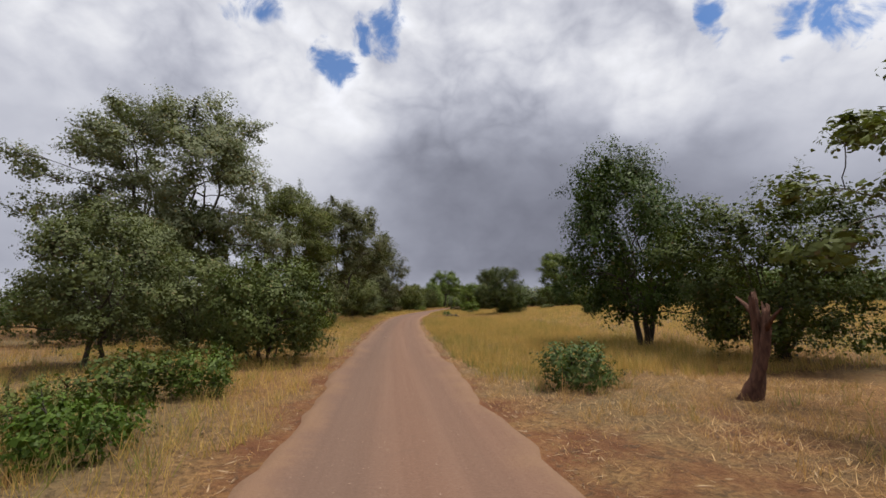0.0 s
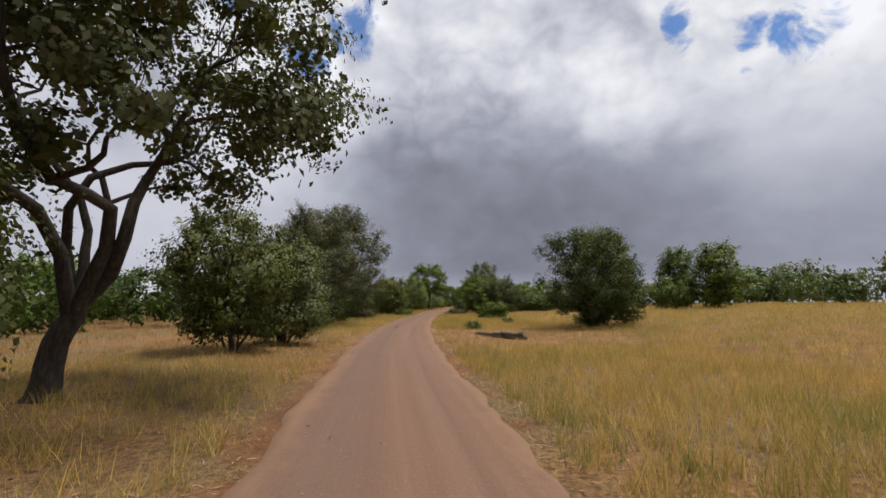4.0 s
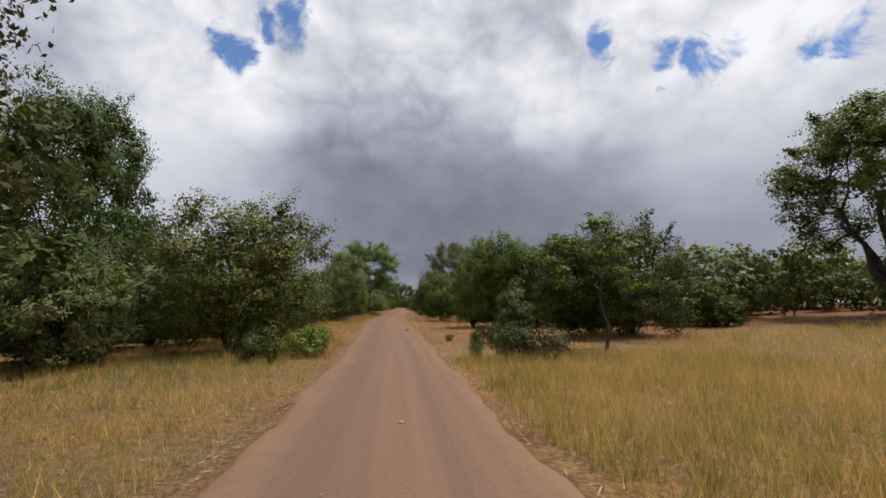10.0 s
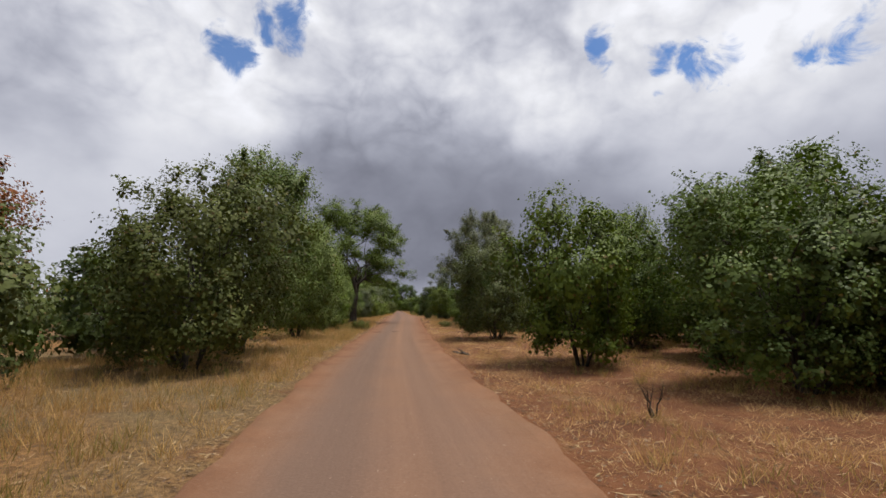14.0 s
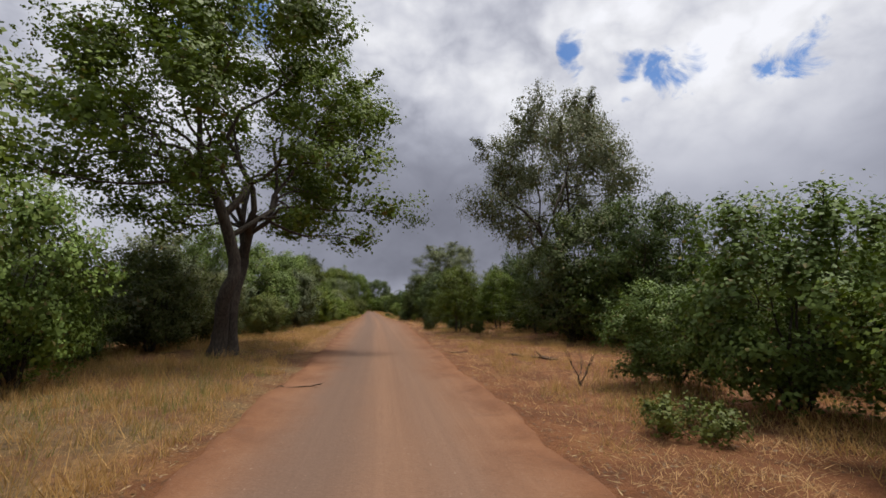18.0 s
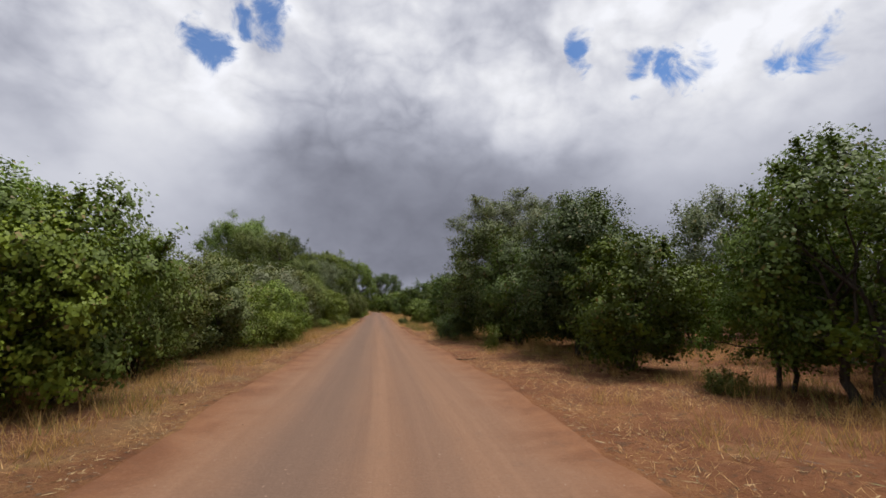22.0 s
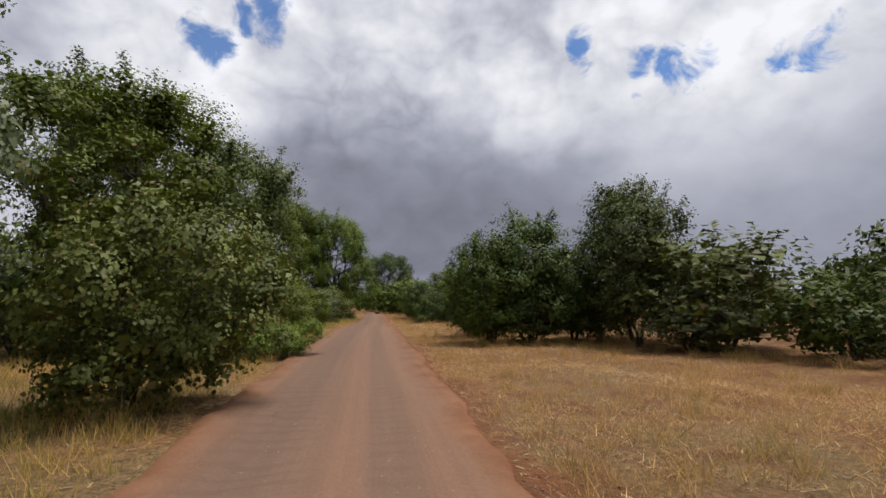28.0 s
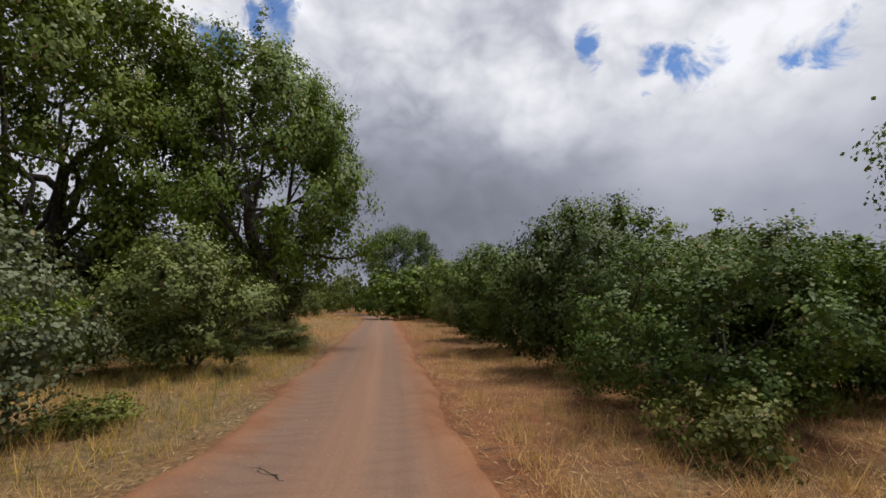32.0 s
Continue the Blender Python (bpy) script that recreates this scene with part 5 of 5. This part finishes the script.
scatter("dry_twigs", -2, 300, beside(6.0), 6000, 0.11, TWIG, "thin brown twigs scattered over the verges", "twigs", 55, aspect=0.03)
scatter("dead_grass", -2, 130, beside(7.0), 20000, 0.085, DEAD_GRASS, "flattened pale dead grass on the verges", "dead grass", 57, aspect=0.07)


# ---------------------------------------------------------------- dead wood, stones and droppings


def place_z(s, u):
    x, y = along(s, u)
    lo, hi = edges(np.array([s]))
    on_road = lo[0] < u < hi[0]
    z = 0.0 if on_road else float(ground_z(np.array([float(x)]), np.array([float(y)]), np.array([s]), np.array([float(u)]))[0])
    return np.array([float(x), float(y), z])


def rough_tube(pts, radii, sides, rng, gnarl=0.12, caps=True):
    """A closed, knotty piece of wood along the points."""
    verts, faces = [], []
    tube(verts, faces, np.array(pts), radii, sides)
    v = np.array(verts)
    n = len(pts)
    ridge = 1 + gnarl * np.sin(np.arange(sides) * 2 * math.pi * 3 / sides + rng.uniform(0, 6)) + rng.normal(0, gnarl * 0.5, sides)
    for i in range(n):
        c = np.array(pts[i])
        wob_i = ridge + rng.normal(0, gnarl * 0.35, sides)
        v[i * sides:(i + 1) * sides] = c + (v[i * sides:(i + 1) * sides] - c) * wob_i[:, None]
    if caps:
        faces += [tuple(range(sides))[::-1], tuple((n - 1) * sides + q for q in range(sides))]
    return [tuple(q) for q in v], faces


def dead_log(name, ends, r0, r1, label, mat, seed, sag=0.0, gnarl=0.14):
    """A log lying between two places given along and across the track."""
    rng = np.random.default_rng(seed)
    a, b = place_z(*ends[0]), place_z(*ends[1])
    t = np.linspace(0, 1, 22)[:, None]
    p = a + (b - a) * t + np.array([0, 0, 1.0]) * (r0 + (r1 - r0) * t) * 0.75
    side = np.cross((b - a) / np.linalg.norm(b - a), (0, 0, 1.0))
    p = p + side * (sag * np.sin(t * math.pi) + 0.03 * np.sin(t * 17)) + np.array([0, 0, 1.0]) * 0.02 * np.sin(t * 11)
    radii = np.linspace(r0, r1, 22) * (1 + 0.10 * np.sin(np.arange(22) * 1.3))
    radii[0] *= 0.8
    v, f = rough_tube(p, radii, 14, rng, gnarl)
    root = new(name)
    ob = new("wood", mesh_of(name, v, f, mat))
    ob.parent = root
    # a broken-off side branch
    q = p[15]
    d = side * 0.22 + np.array([0, 0, 0.16])
    v, f = rough_tube([q, q + d * 0.6, q + d * 1.2], [r1 * 0.6, r1 * 0.45, r1 * 0.25], 8, rng)
    st = new("branch_stub", mesh_of("branch_stub", v, f, mat))
    st.parent = root
    return tagged(root, label, "log")


def stump(s, u, h, r, lean_s, lean_u, label, mat, seed):
    """A dead, twisted standing trunk with a splintered top."""
    rng = np.random.default_rng(seed)
    base = place_z(s, u)
    top = place_z(s + lean_s, u + lean_u)
    n = 14
    pts, radii = [], []
    for i in range(n):
        f = i / (n - 1)
        p = base + (top - base) * (f ** 1.2 + 0.18 * math.sin(f * 5.0)) * np.array([1, 1, 0]) + np.array([0, 0, f * h - 0.08])
        pts.append(p)
        radii.append(r * (1.35 - 0.75 * min(1, f * 3.2) + 0.12 * math.sin(f * 9)) if f < 0.25 else r * (0.78 + 0.1 * math.sin(f * 11) - 0.18 * f))
    v, f = rough_tube(pts, radii, 18, rng, 0.17)
    v = [list(q) for q in v]
    for q in range(18):
        v[(n - 1) * 18 + q][2] += rng.uniform(-0.18, 0.16) * h * 0.5
    root = new("tree_stump")
    ob = new("trunk", mesh_of("stump", [tuple(q) for q in v], f, mat))
    ob.parent = root
    for k in range(2):
        q = np.array(pts[9 + 2 * k])
        w = rng.uniform(0, 6.28)
        d = np.array([math.cos(w), math.sin(w), 0.7]) * h * 0.16
        vv, ff = rough_tube([q, q + d * 0.6, q + d * 1.3], [r * 0.35, r * 0.22, r * 0.08], 8, rng)
        st = new("branch_stub", mesh_of("branch_stub", vv, ff, mat))
        st.parent = root
    return tagged(root, label, "tree stump")


def stick(s, u, length, turn, r, label, mat, seed, twigs=2):
    """A fallen branch with side twigs, lying on the ground."""
    rng = np.random.default_rng(seed)
    c = place_z(s, u)
    d = np.array([math.cos(turn), math.sin(turn), 0])
    line = bough(rng, c - d * length / 2, c + d * length / 2, 0.0, 9, 0.05)
    line[:, 2] = c[2] + r * 0.8 + np.abs(rng.normal(0, 0.012, 9)) * (1 + length)
    v, f = rough_tube(line, np.linspace(r, r * 0.35, 9), 6, rng, 0.1)
    for k in range(twigs):
        i = rng.integers(3, 8)
        w = turn + rng.choice([-1, 1]) * rng.uniform(0.5, 0.9)
        e = line[i] + np.array([math.cos(w), math.sin(w), rng.uniform(0.05, 0.3)]) * length * rng.uniform(0.18, 0.32)
        v2, f2 = rough_tube(bough(rng, line[i], e, 0.0, 5, 0.05), np.linspace(r * 0.6, r * 0.15, 5), 5, rng, 0.1)
        f += [tuple(q + len(v) for q in face) for face in f2]
        v += v2
    return tagged(new("fallen_branch", mesh_of("fallen_branch", v, f, mat)), label, "branch", group="fallen branches")


def lumpy(name, s, u, size, label, mat, category, seed, flat=0.6, group=""):
    """A rounded uneven lump lying on the ground: a stone or a dropping."""
    rng = np.random.default_rng(seed)
    bm = bmesh.new()
    bmesh.ops.create_icosphere(bm, subdivisions=2, radius=size)
    ph = rng.uniform(0, 6, 6)
    for vert in bm.verts:
        c = vert.co / size
        k = 1 + 0.16 * math.sin(3 * c.x + ph[0]) * math.cos(2.5 * c.y + ph[1]) + 0.12 * math.sin(5 * c.z + 4 * c.x + ph[2]) + 0.07 * math.sin(9 * c.y + ph[3])
        vert.co *= k
        vert.co.z *= flat
    me = bpy.data.meshes.new(name)
    bm.to_mesh(me)
    bm.free()
    me.materials.append(mat)
    me.polygons.foreach_set("use_smooth", [True] * len(me.polygons))
    p = place_z(s, u)
    ob = new(name, me)
    ob.matrix_world = pose(p[0], p[1], p[2] + size * flat * 0.55, 0, 0, rng.uniform(0, 360))
    return tagged(ob, label, category, group=group)


def twisted_trunk(s, u, h, r, label, mat, seed):
    """Two dead stems wound round each other, splitting into broken limbs."""
    rng = np.random.default_rng(seed)
    base = place_z(s, u)
    root = new("tree_stump")
    for k in range(2):
        pts, radii = [], []
        for i in range(18):
            f = i / 17
            w = k * math.pi + 2.6 * f + 0.4
            gap = r * (0.75 + 0.5 * max(0, f - 0.6))
            pts.append(base + np.array([math.cos(w) * gap + 0.16 * math.sin(3.4 * f), math.sin(w) * gap, f * h * (1 - 0.14 * k) - 0.08]) + np.array([0.34, 0.12, 0.0]) * f * f)
            radii.append(r * (1.5 - 1.6 * f if f < 0.25 else 1.1 - 0.45 * f) * (1 + 0.08 * math.sin(9 * f + k)))
        v, fc = rough_tube(pts, radii, 14, rng, 0.2)
        v = [list(q) for q in v]
        for q in range(14):
            v[17 * 14 + q][2] += rng.uniform(-0.15, 0.14)
        ob = new("trunk", mesh_of("twisted_stem", [tuple(q) for q in v], fc, mat))
        ob.parent = root
        q = np.array(pts[13])
        d = np.array([math.cos(2.0 + 3 * k), math.sin(2.0 + 3 * k), 0.9]) * 0.34
        vv, ff = rough_tube([q, q + d * 0.6 + [0, 0, 0.05], q + d * 1.3], [r * 0.55, r * 0.4, r * 0.14], 8, rng)
        st = new("branch_stub", mesh_of("branch_stub", vv, ff, mat))
        st.parent = root
    return tagged(root, label, "tree stump")


def bare_stems(s, u, h, label, mat, seed):
    """A dry shrub: a few thin bare stems that rise and lean from one foot."""
    rng = np.random.default_rng(seed)
    base = place_z(s, u)
    root = new("dry_shrub")
    for k in range(4):
        w = rng.uniform(0, 2 * math.pi)
        top = base + np.array([math.cos(w) * h * 0.55, math.sin(w) * h * 0.55, h * rng.uniform(0.6, 1.1)])
        line = bough(rng, base - [0, 0, 0.04], top, h * 0.1, 8, 0.05)
        v, f = rough_tube(line, np.linspace(0.013, 0.004, 8), 6, rng, 0.08)
        side = line[5] + (line[7] - line[3]) * 0.5 + np.array([rng.normal(0, 0.12), rng.normal(0, 0.12), 0.1])
        v2, f2 = rough_tube(bough(rng, line[4], side, 0.0, 4, 0.05), np.linspace(0.008, 0.003, 4), 5, rng, 0.08)
        f += [tuple(q + len(v) for q in face) for face in f2]
        ob = new("stem", mesh_of("bare_stem", v + v2, f, mat))
        ob.parent = root
    return tagged(root, label, "dry shrub")


dead_log("log", ((58.7, 4.3), (54.6, 6.0)), 0.075, 0.19, "grey weathered log lying in the dry grass", GREYWOOD, 3, 0.22, 0.3)
dead_log("log", ((152.9, 5.3), (152.2, 6.1)), 0.05, 0.07, "short dark branch log on bare red soil", DEADWOOD, 5)
dead_log("log", ((170.6, 4.6), (168.6, 5.6)), 0.035, 0.05, "thin dark log lying on bare red soil", DEADWOOD, 6)
dead_log("log", ((137.8, 9.2), (136.6, 10.4)), 0.05, 0.08, "dark fallen log under the shrubs", DEADWOOD, 7)
dead_log("log", ((137.3, 2.5), (136.2, 2.9)), 0.03, 0.05, "short grey log at the edge of the track", GREYWOOD, 8)
twisted_trunk(7.6, 6.4, 1.95, 0.095, "reddish brown twisted dead tree trunk standing in dry grass", REDWOOD, 1)
stump(67.7, 14.4, 1.55, 0.36, -0.1, 0.15, "squat dark broken tree stump with sprouting leaves", GREYWOOD, 4)
stump(279.3, 6.3, 1.4, 0.12, 0.1, -0.35, "dark leaning dead stump beside a green shrub", BARK, 2)
lumpy("dung", 115.5, 1.42, 0.085, "dark brown lump of dung lying on the road", DUNG, "dung", 21, 0.7)
lumpy("dung", 115.65, 1.36, 0.06, "dark brown lump of dung lying on the road", DUNG, "dung", 22, 0.7)
lumpy("dung", 66.4, -0.42, 0.07, "dark brown lump of dung lying on the road", DUNG, "dung", 23, 0.5)
lumpy("stone", 22.7, -0.29, 0.07, "pale stone on the dirt track", STONE, "stone", 24, 0.5, "stones on the track")
lumpy("stone", 22.85, -0.1, 0.055, "pale stone on the dirt track", STONE, "stone", 25, 0.5, "stones on the track")
lumpy("stone", 91.4, 0.25, 0.06, "pale stone on the dirt track", STONE, "stone", 26, 0.5, "stones on the track")
lumpy("stone", 58.7, -1.3, 0.07, "pale stone on the dirt track", STONE, "stone", 27, 0.5, "stones on the track")
lumpy("stone", 156.2, -1.2, 0.07, "pale stone on the dirt track", STONE, "stone", 28, 0.4, "stones on the track")
stick(82.7, -3.05, 2.6, 1.9, 0.022, "long bare fallen branch lying in the grass", GREYWOOD, 31, 3)
stick(79.9, -1.9, 1.1, 1.2, 0.012, "bare crooked twig at the road edge", GREYWOOD, 32)
stick(206.3, 2.8, 1.0, 0.5, 0.02, "dry branch lying on red soil", DEADWOOD, 33, 3)
stick(221.8, 1.85, 0.35, 2.0, 0.022, "short forked branch lying on the track", DEADWOOD, 34, 3)
stick(151.8, 0.0, 0.5, 0.3, 0.012, "thin dry twig on the dirt track", GREYWOOD, 35)
stick(151.4, -1.35, 0.7, 0.2, 0.014, "thin dry twig on the dirt track", DEADWOOD, 36)
stick(150.5, -2.1, 0.7, 0.9, 0.013, "thin dry twig at the road edge", GREYWOOD, 37)
stick(116.9, -2.1, 0.45, 0.4, 0.02, "dark dry twig at the road edge", DEADWOOD, 38, 3)
stick(92.8, -1.6, 0.4, 1.1, 0.014, "dark dry twig at the road edge", DEADWOOD, 39)
stick(243.5, -2.2, 0.6, 0.2, 0.03, "dark dry branch at the road edge", DEADWOOD, 40, 3)
stick(164.6, -1.7, 0.9, 0.3, 0.02, "dark dry branch at the road edge", DEADWOOD, 41, 2)
stick(219.2, 5.2, 1.6, 0.8, 0.02, "bare fallen branch under the shrubs", GREYWOOD, 42, 3)
stick(286.6, -1.0, 0.5, 2.5, 0.01, "thin dry twig on the dirt track", GREYWOOD, 43)
stick(171.9, 3.0, 0.8, 0.7, 0.015, "dry twig on bare red soil", DEADWOOD, 44)
stick(183.0, 3.2, 0.7, 2.3, 0.015, "dry twig on bare red soil", GREYWOOD, 45)
stick(190.5, 2.9, 0.8, 1.4, 0.016, "dry twig on bare red soil", DEADWOOD, 46)
stick(194.0, -3.4, 0.9, 0.4, 0.016, "dry twig on bare red soil", GREYWOOD, 47)
bare_stems(276.6, 5.0, 1.0, "dry leafless shrub of thin bare brown stems", BARK, 61)
bare_stems(126.2, 4.2, 0.5, "small leafless dry shrub among fallen straw", BARK, 62)
bare_stems(164.2, 4.4, 0.7, "small leafless dry shrub on red soil", BARK, 63)
